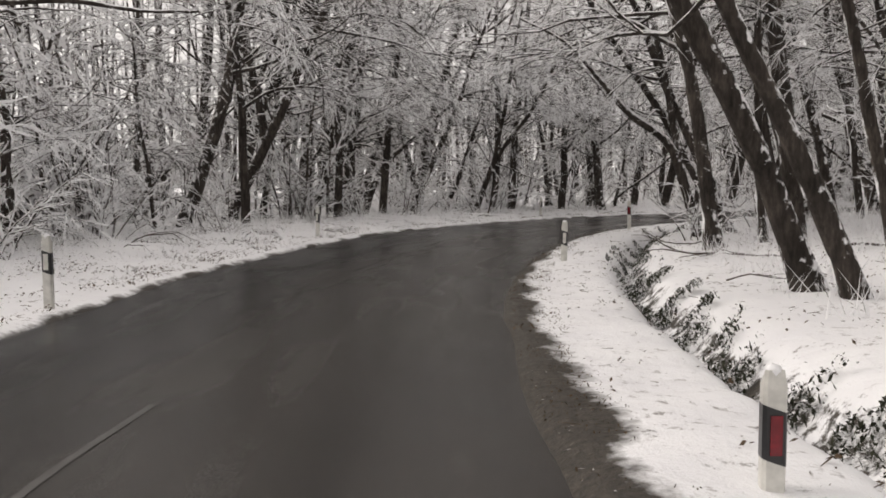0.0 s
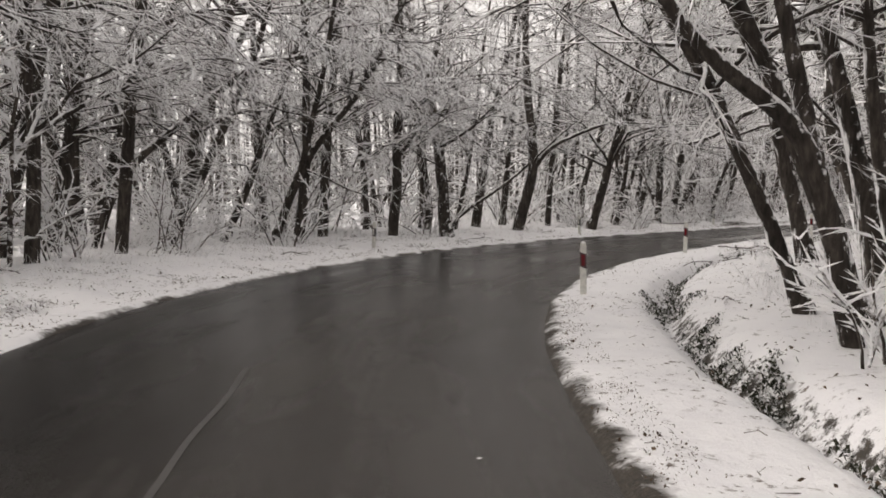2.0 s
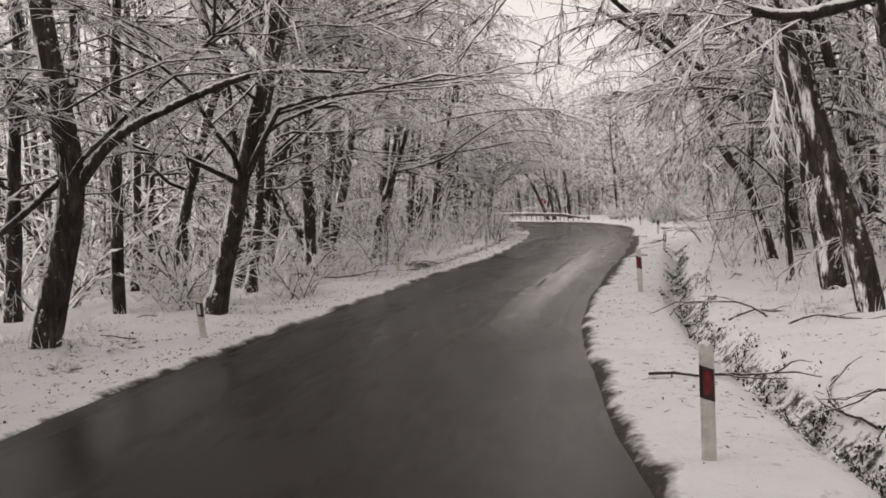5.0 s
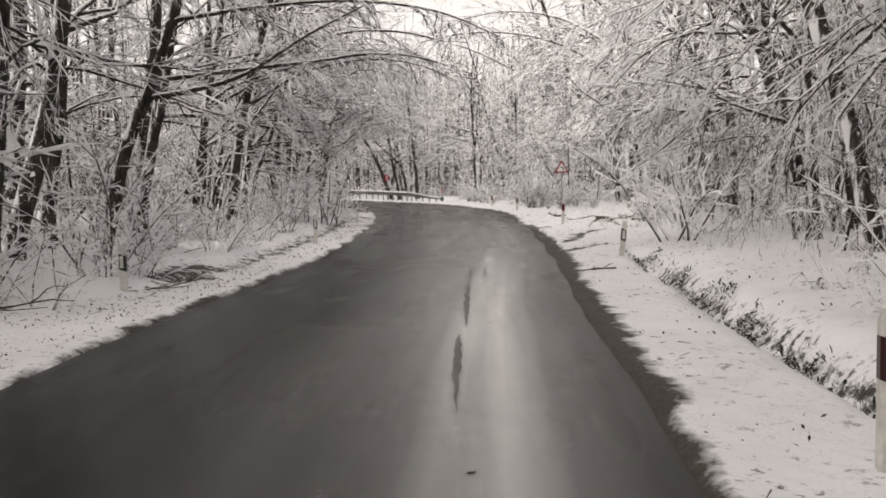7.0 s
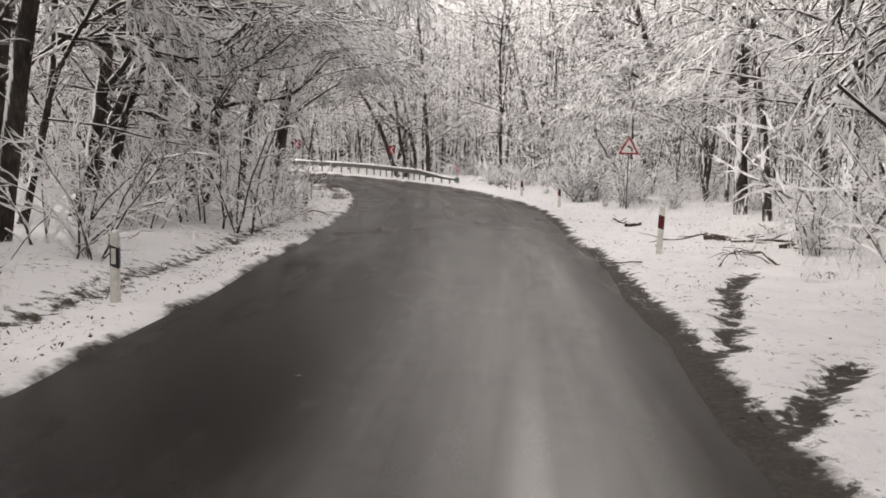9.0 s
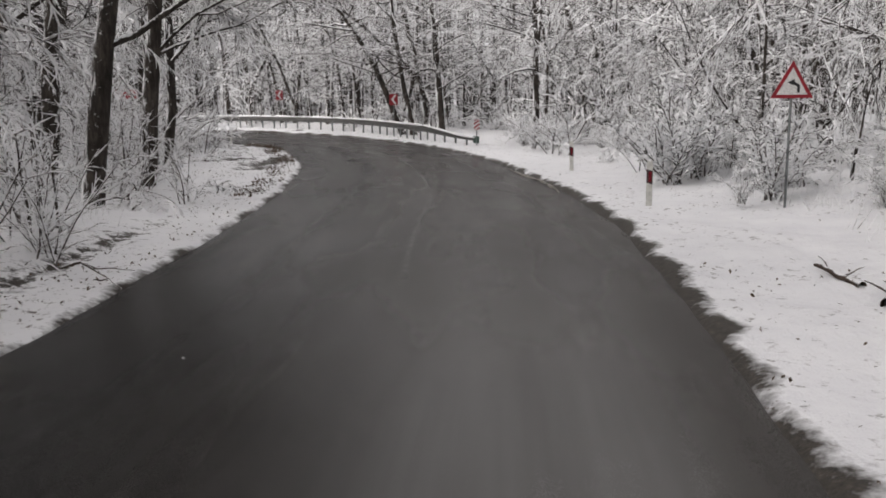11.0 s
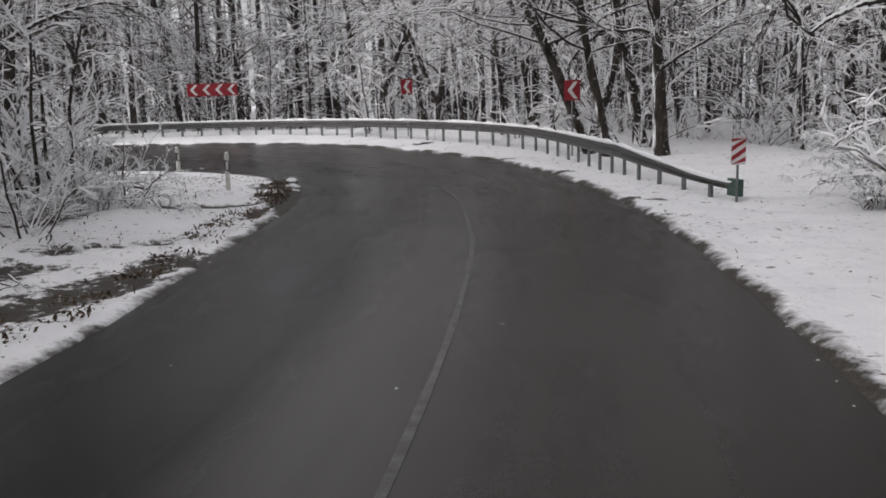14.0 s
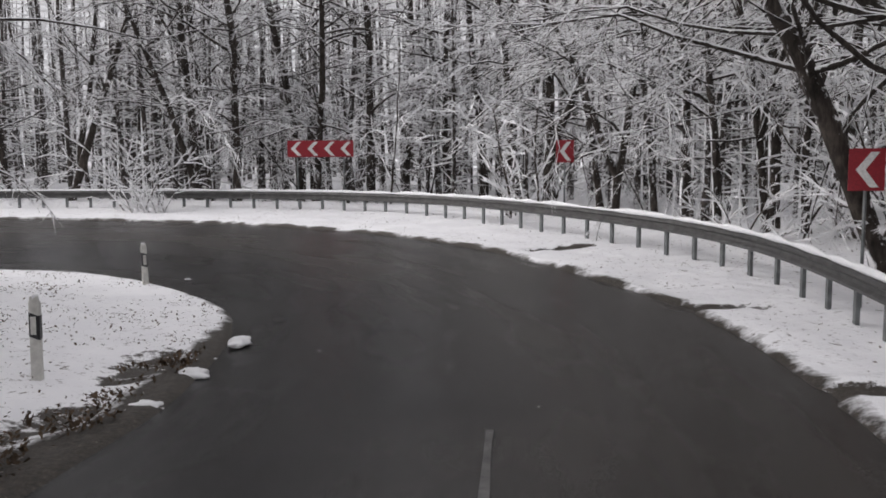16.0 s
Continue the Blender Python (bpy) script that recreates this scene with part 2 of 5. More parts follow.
# ---- mesh helpers ----
class Buf:
    """Gathers vertices and faces of one mesh."""

    def __init__(self):
        self.v, self.f, self.n = [], [], 0

    def add(self, verts, faces):
        self.v.append(np.asarray(verts, float))
        self.f.extend(tuple(i + self.n for i in f) for f in faces)
        self.n += len(verts)

    def tube(self, pts, radii, sides, cap=False):
        pts = np.asarray(pts, float)
        n = len(pts)
        way = np.gradient(pts, axis=0)
        way /= np.linalg.norm(way, axis=1)[:, None] + 1e-9
        ref = np.array([0.31, 0.22, 0.92]) if abs(way[0][2]) < 0.75 else np.array([0.95, 0.2, 0.1])
        a = np.cross(way, ref)
        a /= np.linalg.norm(a, axis=1)[:, None] + 1e-9
        c = np.cross(way, a)
        ang = np.arange(sides) * 2 * math.pi / sides + 0.5
        ring = np.cos(ang)[None, :, None] * a[:, None] + np.sin(ang)[None, :, None] * c[:, None]
        verts = (pts[:, None] + ring * np.asarray(radii)[:, None, None]).reshape(-1, 3)
        faces = []
        for i in range(n - 1):
            for j in range(sides):
                k = (j + 1) % sides
                faces.append((i * sides + j, i * sides + k, (i + 1) * sides + k, (i + 1) * sides + j))
        if cap:
            faces.append(tuple(range(sides))[::-1])
            faces.append(tuple((n - 1) * sides + j for j in range(sides)))
        self.add(verts, faces)

    def twigs(self, rows, pointed=False):
        """Many straight three-sided twigs at once, from rows of x, y, z, x, y, z, radius."""
        q = np.asarray(rows, float)
        if not len(q):
            return
        a, b, r = q[:, :3], q[:, 3:6], q[:, 6:7]
        way = b - a
        way /= np.linalg.norm(way, axis=1)[:, None] + 1e-9
        u = np.cross(way, (0.31, 0.22, 0.92))
        u /= np.linalg.norm(u, axis=1)[:, None] + 1e-9
        w = np.cross(way, u)
        if pointed:
            ring = [a + (math.cos(0.5 + k * 2.094) * u + math.sin(0.5 + k * 2.094) * w) * r for k in range(3)]
            verts = np.stack(ring + [b], 1).reshape(-1, 3)
            base = np.arange(len(q))[:, None, None] * 4
            f = (base + np.array([[0, 1, 3], [1, 2, 3], [2, 0, 3]])[None]).reshape(-1, 3) + self.n
            self.v.append(verts)
            self.f.extend(map(tuple, f.tolist()))
            self.n += len(verts)
            return
        corners = []
        for k in range(3):
            ring = (math.cos(0.5 + k * 2.094) * u + math.sin(0.5 + k * 2.094) * w) * r
            corners += [a + ring, b + ring * 0.55]
        verts = np.stack(corners, 1).reshape(-1, 3)
        base = np.arange(len(q))[:, None, None] * 6
        f = (base + np.array([[0, 2, 3, 1], [2, 4, 5, 3], [4, 0, 1, 5]])[None]).reshape(-1, 4) + self.n
        self.v.append(verts)
        self.f.extend(map(tuple, f.tolist()))
        self.n += len(verts)

    def box(self, lo, hi):
        (x0, y0, z0), (x1, y1, z1) = lo, hi
        self.add([(x0, y0, z0), (x1, y0, z0), (x1, y1, z0), (x0, y1, z0), (x0, y0, z1), (x1, y0, z1), (x1, y1, z1), (x0, y1, z1)],
                 [(3, 2, 1, 0), (4, 5, 6, 7), (0, 1, 5, 4), (1, 2, 6, 5), (2, 3, 7, 6), (3, 0, 4, 7)])

    def prism(self, outline, z0, z1):
        n = len(outline)
        self.add([(x, y, z0) for x, y in outline] + [(x, y, z1) for x, y in outline],
                 [tuple(range(n))[::-1], tuple(range(n, 2 * n))] + [(i, (i + 1) % n, n + (i + 1) % n, n + i) for i in range(n)])

    def mesh(self, name, mat, smooth=True):
        me = bpy.data.meshes.new(name)
        me.from_pydata(np.concatenate(self.v).tolist() if self.v else [], [], self.f)
        me.materials.append(mat)
        if smooth:
            me.polygons.foreach_set("use_smooth", [True] * len(me.polygons))
        me.update()
        return me


def part(name, buf, mat, parent, label="", smooth=False):
    ob = new(name, buf if isinstance(buf, bpy.types.Mesh) else buf.mesh(name, mat, smooth))
    ob.parent = parent
    if label:
        tagged(ob, label)
    return ob


def curve(points, k):
    """A Catmull-Rom line through the points, k steps between two."""
    p = np.asarray(points, float)
    p = np.vstack([2 * p[0] - p[1], p, 2 * p[-1] - p[-2]])
    out = []
    for i in range(1, len(p) - 2):
        for t in np.arange(k) / k:
            a, b, c, d = p[i - 1], p[i], p[i + 1], p[i + 2]
            out.append(0.5 * (2 * b + (c - a) * t + (2 * a - 5 * b + 4 * c - d) * t * t + (3 * b - a - 3 * c + d) * t ** 3))
    out.append(p[-2])
    return np.array(out)


# ---- the road and the ground ----
RIGHT_EDGE = [(21, -34), (14.5, -21), (10.3, -10), (7.9, -3), (6.7, 2.1), (6.1, 6), (5.85, 10), (5.9, 14), (6.2, 18), (7.2, 23),
              (9.5, 28.7), (13.2, 34.6), (18.2, 41), (24.5, 47.4), (31, 53.6), (38.2, 60.8), (43.5, 66.4), (49.5, 73.1), (54, 79.4),
              (58.2, 86.6), (61.3, 93.2), (63.4, 99.8), (64, 105), (62.9, 110), (61.2, 114.2), (58.8, 117.7), (54.5, 121.5), (46.7, 125.3),
              (36, 128.5), (22, 132)]
LEFT_EDGE = [(14.6, -35.8), (8.3, -23), (4.3, -11.5), (2.5, -4.3), (1.4, 1.2), (0.35, 6), (-0.15, 10.4), (-0.5, 14.6), (-0.5, 19.5),
             (0.6, 25), (3.4, 32.2), (7.9, 39.1), (13.55, 45.15), (20.1, 51.7), (26.8, 57.8), (33.3, 64.6), (38.7, 70.8), (44.5, 78), (48.7, 84),
             (52.2, 89.9), (54.6, 95.2), (56.4, 99.6), (57.1, 103.6), (56.9, 106.8), (55.6, 109.8), (53.8, 112), (51.5, 113.4), (45, 115),
             (35, 117.5), (22, 121)]
K = 16
R = curve(RIGHT_EDGE, K)
L = curve(LEFT_EDGE, K)


def smoothstep(x, a, b):
    t = np.clip((x - a) / (b - a), 0, 1)
    return t * t * (3 - 2 * t)


# the bend at the end is banked: its outer edge lies higher
RZ = 0.35 * smoothstep(R[:, 1], 99, 117)
LZ = -0.12 * smoothstep(L[:, 1], 98, 108)
ALONG = np.concatenate([[0], np.cumsum(np.linalg.norm(np.diff((R + L) / 2, axis=0), axis=1))])


def side_of(edge, other):
    """Unit vectors that point away from the road."""
    t = np.gradient(edge, axis=0)
    t /= np.linalg.norm(t, axis=1)[:, None]
    n = np.stack([t[:, 1], -t[:, 0]], 1)
    return n * np.sign(((edge - other) * n).sum(1))[:, None]


RN, LN = side_of(R, L), side_of(L, R)


def float_layer(me, name, values):
    me.attributes.new(name, "FLOAT", "POINT").data.foreach_set("value", np.asarray(values, np.float32).ravel())


def sheet(name, grid, mat, layers):
    """A surface from a grid of points."""
    a, b = grid.shape[:2]
    buf = Buf()
    idx = np.arange(a * b).reshape(a, b)
    buf.add(grid.reshape(-1, 3), np.stack([idx[:-1, :-1], idx[1:, :-1], idx[1:, 1:], idx[:-1, 1:]], -1).reshape(-1, 4).tolist())
    me = buf.mesh(name, mat)
    for key, val in layers.items():
        float_layer(me, key, val)
    return new(name, me)


w = np.linspace(-0.04, 1.04, 25)
grid = np.zeros((len(R), len(w), 3))
grid[..., :2] = L[:, None] * (1 - w)[None, :, None] + R[:, None] * w[None, :, None]
crown_h = 0.05 * (1 - (2 * w - 1) ** 2)
grid[..., 2] = LZ[:, None] * (1 - w) + RZ[:, None] * w + crown_h
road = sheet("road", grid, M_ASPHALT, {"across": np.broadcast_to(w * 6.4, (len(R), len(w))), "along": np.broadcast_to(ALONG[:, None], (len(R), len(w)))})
tagged(road, "wet dark asphalt road through snowy woods", "road", kind="structure")


def rough(x, y, f, seed):
    return np.array([noise.noise(Vector((a * f, b * f, seed))) for a, b in zip(x.ravel(), y.ravel())]).reshape(x.shape)


def verge(name, edge, nrm, ez, widths, profile, label, ruts=(), dirt=None):
    """The snowy strip beside the road, from its ragged edge outwards."""
    d = np.asarray(widths)
    n = len(edge)
    # finer steps along the road
    f = np.arange(0, n - 1 + 1e-6, 0.25)
    ed = np.stack([np.interp(f, np.arange(n), edge[:, i]) for i in (0, 1)], 1)
    nr = np.stack([np.interp(f, np.arange(n), nrm[:, i]) for i in (0, 1)], 1)
    zz = np.interp(f, np.arange(n), ez)
    rag = 0.10 * rough(ed[:, 0], ed[:, 1], 0.3, 3.0) + 0.03 * rough(ed[:, 0], ed[:, 1], 1.1, 7.0)
    off = d[None, :] + rag[:, None] * np.exp(-np.maximum(d, 0) / 0.5)[None, :]
    g = np.zeros((len(f), len(d), 3))
    g[..., :2] = ed[:, None] + nr[:, None] * off[..., None]
    bumpy = 0.07 * rough(g[..., 0], g[..., 1], 0.8, 1.0) + 0.045 * rough(g[..., 0], g[..., 1], 2.6, 2.0)
    g[..., 2] = zz[:, None] + profile(d[None, :], g[..., 0], g[..., 1]) + bumpy * smoothstep(d, 0.0, 0.4)[None, :]
    mud = np.zeros(g.shape[:2])
    for x0, y0, x1, y1, wid in ruts:
        a, b = np.array([x0, y0]), np.array([x1, y1])
        t = np.clip(((g[..., :2] - a) @ (b - a)) / ((b - a) @ (b - a)), 0, 1)
        gapm = np.linalg.norm(g[..., :2] - (a + t[..., None] * (b - a)), axis=-1)
        mud = np.maximum(mud, 0.78 * (1 - smoothstep(gapm, wid * 0.3, wid)))
    g[..., 2] -= 0.08 * mud
    if profile is right_profile:
        soil = np.exp(-((d - 2.1) / 0.2) ** 2)[None, :] * (1 - smoothstep(g[..., 0] + g[..., 1], 80, 88))
        mud = np.maximum(mud, 0.5 * soil)
    else:
        # a bare lip of soil along the foot of the bank
        a = np.interp(f, np.arange(n), ALONG)
        lip = np.exp(-((d[None, :] - 1.3 - 0.5 * rag[:, None]) / 0.28) ** 2) * (smoothstep(a, 92, 100) * (1 - smoothstep(a, 126, 132)))[:, None]
        g[..., 2] += 0.16 * smoothstep(d, 1.1, 1.6)[None, :] * (smoothstep(a, 92, 100) * (1 - smoothstep(a, 126, 132)))[:, None]
        mud = np.maximum(mud, 0.62 * lip)
        patch = rough(g[..., 0], g[..., 1], 0.8, 11.0) + 0.6 * rough(g[..., 0], g[..., 1], 2.1, 12.0)
        early = (1 - smoothstep(a, 84, 92))[:, None] * smoothstep(d, 0.5, 1.1)[None, :]
        mud = np.maximum(mud, 0.5 * smoothstep(patch, 0.1, 0.5) * early)
        g[..., 2] += 0.16 * early * (-smoothstep(patch, -0.1, 0.5) + 0.5)
    ob = sheet(name, g, M_SNOW, {"edge": d[None, :] - dirt(np.interp(f, np.arange(n), ALONG))[:, None], "mud": mud})
    return tagged(ob, label, "verge", kind="structure")


def right_profile(d, x, y):
    base = -0.07 + 0.15 * smoothstep(d, -0.18, 0.16) + 0.0 * x
    has = 1 - smoothstep(x + y, 82, 90)
    ditch = -0.38 * np.exp(-((d - 1.95) / 0.26) ** 2) * has
    bank = 0.12 * smoothstep(d, 2.1, 2.8) * has + 0.25 * smoothstep(d, 3.0, 8.0)
    return base + ditch + bank - 0.9 * smoothstep(d, 8.0, 9.0)


def left_profile(d, x, y):
    return -0.07 + 0.13 * smoothstep(d, -0.3, 0.04) + 0.15 * smoothstep(d, 0.8, 3.5) + 0.0 * x - 0.8 * smoothstep(d, 5.6, 6.4)


RW = [-0.3, -0.18, -0.1, -0.03, 0.05, 0.12, 0.2, 0.3, 0.5, 0.75, 1.0, 1.3, 1.5, 1.62, 1.74, 1.86, 1.98, 2.1, 2.22, 2.35, 2.5, 2.8, 3.3, 4, 5, 6.2, 7.5, 8.2, 9]
LW = [-0.42, -0.3, -0.22, -0.15, -0.08, 0, 0.1, 0.3, 0.5, 0.8, 1.2, 1.7, 2.3, 3, 4, 5, 5.7, 6.4]
verge("verge_right", R, RN, RZ, RW, right_profile, "snow-covered verge with a leafy ditch beside the road",
      [(31.0, 53.2, 34.2, 56.4, 0.3), (34.2, 56.4, 37.2, 59.4, 0.28), (37.2, 59.4, 41.5, 64.0, 0.3), (34.6, 56.4, 38.4, 58.6, 0.24), (32.4, 54.7, 35.2, 55.4, 0.3), (38.3, 58.7, 40.6, 59.6, 0.3), (63.2, 111.8, 64.7, 112.3, 0.4), (63.7, 105.2, 65.0, 105.0, 0.4), (63.2, 100.8, 64.0, 100.6, 0.35), (62.0, 95.6, 62.5, 94.4, 0.3), (61.4, 92.9, 61.6, 92.5, 0.2)],
      lambda a: 0.2 * (1 - smoothstep(a, 40, 47)) + 0.08 * (1 - smoothstep(a, 50, 58)) + 0.22 * smoothstep(a, 88, 94) * (1 - smoothstep(a, 106, 116)) + 0.1 * smoothstep(a, 120, 124) * (1 - smoothstep(a, 134, 139)) - 0.07)
verge("verge_left", L, LN, LZ, LW, left_profile, "snow-covered verge with litter at the forest edge",
      [(50.4, 90.0, 52.6, 92.0, 0.8), (51.6, 91.2, 53.3, 93.2, 0.75), (50.0, 91.8, 51.6, 93.4, 0.5), (50.8, 93.6, 52.4, 95.0, 0.35), (53.6, 92.8, 54.1, 93.5, 0.4), (51.0, 97.4, 52.4, 99.0, 0.6), (50.6, 95.2, 51.4, 96.4, 0.5), (52.6, 94.6, 53.8, 95.4, 0.3), (49.6, 88.4, 50.6, 89.4, 0.45), (53.8, 98.9, 55.4, 99.2, 0.45), (55.8, 100.6, 56.2, 101.4, 0.4), (56.3, 102.6, 56.6, 104.0, 0.4), (55.0, 97.2, 55.4, 97.8, 0.35), (23.0, 56.4, 24.2, 57.6, 0.6)],
      lambda a: 0.5 * smoothstep(a, 153, 156) * (1 - smoothstep(a, 161, 166)) - 0.24)

MID = (R + L) / 2


def road_gap(x, y):
    """Distance from the road's middle line."""
    m = MID[::4]
    return np.sqrt(((np.stack([x, y], -1)[..., None, :] - m) ** 2).sum(-1)).min(-1)


ax = np.concatenate([np.linspace(-900, -60, 12), np.arange(-50, 130, 2.0), np.linspace(140, 900, 12)])
ay = np.concatenate([np.linspace(-900, -70, 12), np.arange(-60, 180, 2.0), np.linspace(190, 900, 12)])
gx, gy = np.meshgrid(ax, ay, indexing="ij")
gap = road_gap(gx, gy)
gz = -0.75 + 0.95 * smoothstep(gap, 5.5, 9.5) + 0.25 * rough(gx, gy, 0.08, 5.0) + 0.8 * smoothstep(gap, 15, 60)
ground = sheet("ground", np.stack([gx, gy, gz], -1), M_SNOW, {"edge": np.full(gx.shape, 5.0)})
tagged(ground, "snow-covered forest floor with leaf litter", "ground", kind="structure")


def floor_z(x, y):
    """Height of the forest floor near the road."""
    g = float(road_gap(np.array(x), np.array(y)))
    return 0.12 + 0.1 * (g > 6) + 0.7 * float(smoothstep(g, 15, 60))


# ---- worn centre line ----
def make_line(low=(0.045, 0.042, 0.039), high=(0.13, 0.126, 0.12)):
    m, nt, b = material("worn_line_paint")
    p = place(nt)
    f = step(nt, noise_of(nt, 5.0, 6, 0.7, p), 0.38, 0.62)
    nt.links.new(mix(nt, f, low, high), b.inputs["Base Color"])
    b.inputs["Roughness"].default_value = 0.5
    return m


M_LINE = make_line()
M_FAINT = make_line((0.05, 0.047, 0.044), (0.066, 0.063, 0.059))


def line_strip(a, b, width, shift=0.0, name="centre_line"):
    """A painted strip along the road's middle between two distances."""
    q = np.arange(a, b, 0.4)
    f = np.interp(q, ALONG, np.arange(len(ALONG)))
    k = np.arange(len(R))
    g = np.zeros((len(q), 3, 3))
    for j, o in enumerate((-width / 2, 0, width / 2)):
        wob = shift + 0.03 * np.sin(q * 0.9) + 0.02 * np.sin(q * 2.3)
        u = 0.5 + (o + wob) / 6.5
        for c in (0, 1):
            g[:, j, c] = np.interp(f, k, L[:, c]) * (1 - u) + np.interp(f, k, R[:, c]) * u
        g[:, j, 2] = np.interp(f, k, (LZ + RZ) / 2) + 0.054
    return tagged(sheet(name, g, M_FAINT, {}), "worn pale centre line on the wet asphalt", "road marking", kind="structure")


line_strip(31.0, 36.5, 0.07)
line_strip(45.5, 54.0, 0.06)

# the long winding line into the bend
BEND_LINE = curve([(43.6, 71.2), (45.0, 73.05), (46.7, 75.15), (48.3, 77.0), (49.8, 78.95), (51.9, 82.0), (53.8, 85.15), (55.5, 88.2), (57.2, 91.6), (58.2, 94.0), (59.3, 97.0), (60.0, 100.0)], 8)
way = np.gradient(BEND_LINE, axis=0)
way /= np.linalg.norm(way, axis=1)[:, None]
wide = 0.035 + 0.015 * rough(BEND_LINE[:, 0], BEND_LINE[:, 1], 0.8, 3.0)
off = np.stack([way[:, 1], -way[:, 0]], 1) * wide[:, None]
g = np.zeros((len(way), 3, 3))
for j, k in enumerate((-1, 0, 1)):
    g[:, j, :2] = BEND_LINE + off * k
    g[:, j, 2] = 0.055 + 0.1 * smoothstep(BEND_LINE[:, 1], 96, 106) * 0.4
tagged(sheet("centre_line", g, M_LINE, {}), "worn pale centre line on the wet asphalt", "road marking", kind="structure")

# ---- dark seams and cracks where the paint wore off ----
M_SEAM = make_line((0.05, 0.047, 0.043), (0.10, 0.097, 0.093))


def seam(points, width):
    p = curve(points, 10)
    way = np.gradient(p, axis=0)
    way /= np.linalg.norm(way, axis=1)[:, None]
    half = width * (0.4 + 0.1 * rough(p[:, 0], p[:, 1], 6.0, 4.0))
    half *= np.minimum(1, np.minimum(np.arange(len(p)), np.arange(len(p))[::-1]) / 9)
    p = p + 0.03 * np.stack([rough(p[:, 0], p[:, 1], 3.0, 1.0), rough(p[:, 0], p[:, 1], 3.0, 2.0)], 1)
    g = np.zeros((len(p), 3, 3))
    for j, k in enumerate((-1, 0, 1)):
        g[:, j, :2] = p + np.stack([way[:, 1], -way[:, 0]], 1) * half[:, None] * k
        g[:, j, 2] = 0.056
    return tagged(sheet("seam", g, M_SEAM, {}), "dark worn seam in the asphalt", "road seam", kind="structure")


seam([(20.6, 45.8), (21.9, 47.18), (22.6, 47.9), (23.1, 48.4)], 0.10)
seam([(23.4, 48.6), (24.6, 49.85), (25.9, 51.2), (27.2, 52.5)], 0.10)
seam([(27.2, 52.45), (28.0, 53.3), (28.6, 53.9)], 0.07)
seam([(27.5, 52.3), (28.2, 53.1), (29.0, 53.85)], 0.05)

# ---- roadside posts ----
def post_thing(colour):
    ob = new("delineator_post")
    out = [(-0.06, -0.03), (-0.045, -0.05), (0.045, -0.05), (0.06, -0.03), (0.045, 0.05), (-0.045, 0.05)]
    b = Buf()
    b.prism(out, -0.3, 0.9)
    n = len(out)
    b.add([(x, y, 0.9) for x, y in out] + [(x * 0.8, y * 0.7, 0.98 - 0.06 * (y > 0)) for x, y in out],
          [tuple(range(n, 2 * n))] + [(i, (i + 1) % n, n + (i + 1) % n, n + i) for i in range(n)])
    part("body", b, M_POST, ob)
    band = Buf()
    o = [(x * 1.03, y * 1.04) for x, y in out]
    band.add([(x, y, 0.52 - 0.35 * x) for x, y in o] + [(x, y, 0.79 - 0.35 * x) for x, y in o],
             [(i, (i + 1) % n, n + (i + 1) % n, n + i) for i in range(n)])
    part("band", band, M_RED if colour == "red" else M_BLACK, ob)
    refl = Buf()
    refl.box((-0.03, -0.058, 0.56), (0.03, -0.050, 0.76))
    part("reflector", refl, M_POST if colour == "white" else M_LENS, ob)
    cap = Buf()
    cap.tube([(0, 0, 0.95), (0.0, 0, 0.975), (0, 0, 0.995), (0, 0, 1.005)], [0.04, 0.045, 0.035, 0.008], 8)
    part("snow_cap", cap, M_CAP, ob, smooth=True)
    return ob


def facing(x, y):
    """Turn about z so that -y faces traffic coming along the road."""
    i = int(np.argmin(((MID - (x, y)) ** 2).sum(1)))
    t = MID[min(i + 2, len(MID) - 1)] - MID[max(i - 2, 0)]
    return math.degrees(math.atan2(t[1], t[0])) - 90


POSTS_RIGHT = [(7.6, 22.58, 0.06, -1), (12.95, 33.23, 0.09, 1), (21.56, 42.93, 0.1, 0), (41.4, 62.1, 0.1, 2), (51.4, 73.8, 0.0, 0), (56.25, 80.54, 0.0, -1)]
POSTS_DARK = [(8.67, -2.2, -0.3, 0)]
POSTS_GREY = [(6.55, 9.99, -0.1, 1), (32.3, 52.76, -0.1, 6)]
POSTS_LEFT = [(0.8, 2.6, 0, 0), (-1.3, 17.0, 0.0, 0), (3.17, 35.0, 0, 2), (11.92, 44.8, 0, -3), (21.7, 55.2, 0, 0), (30.6, 62.8, 0, 1), (39.4, 72.6, 0.05, 0),
              (55.4, 102.6, -0.02, 1), (54.9, 110.5, -0.22, -1)]


def set_posts(rows, colour, label, group):
    first = None
    for x, y, z, lean in rows:
        m = pose(x, y, z, 0, lean, facing(x, y))
        if first is None:
            first = post_thing(colour)
            first.matrix_basis = m
            tagged(first, label, "delineator post", group)
        else:
            copy_thing(first, m)


set_posts(POSTS_RIGHT, "red", "white roadside post with a red reflector band, standing in snow", "right-hand roadside posts")
set_posts(POSTS_DARK, "dark", "white roadside post with a red reflector in a black band", "right-hand roadside posts")
set_posts(POSTS_GREY, "white", "grubby leaning roadside post with a black band", "right-hand roadside posts")
set_posts(POSTS_LEFT, "white", "white roadside post with a black band, standing in snow", "left-hand roadside posts")

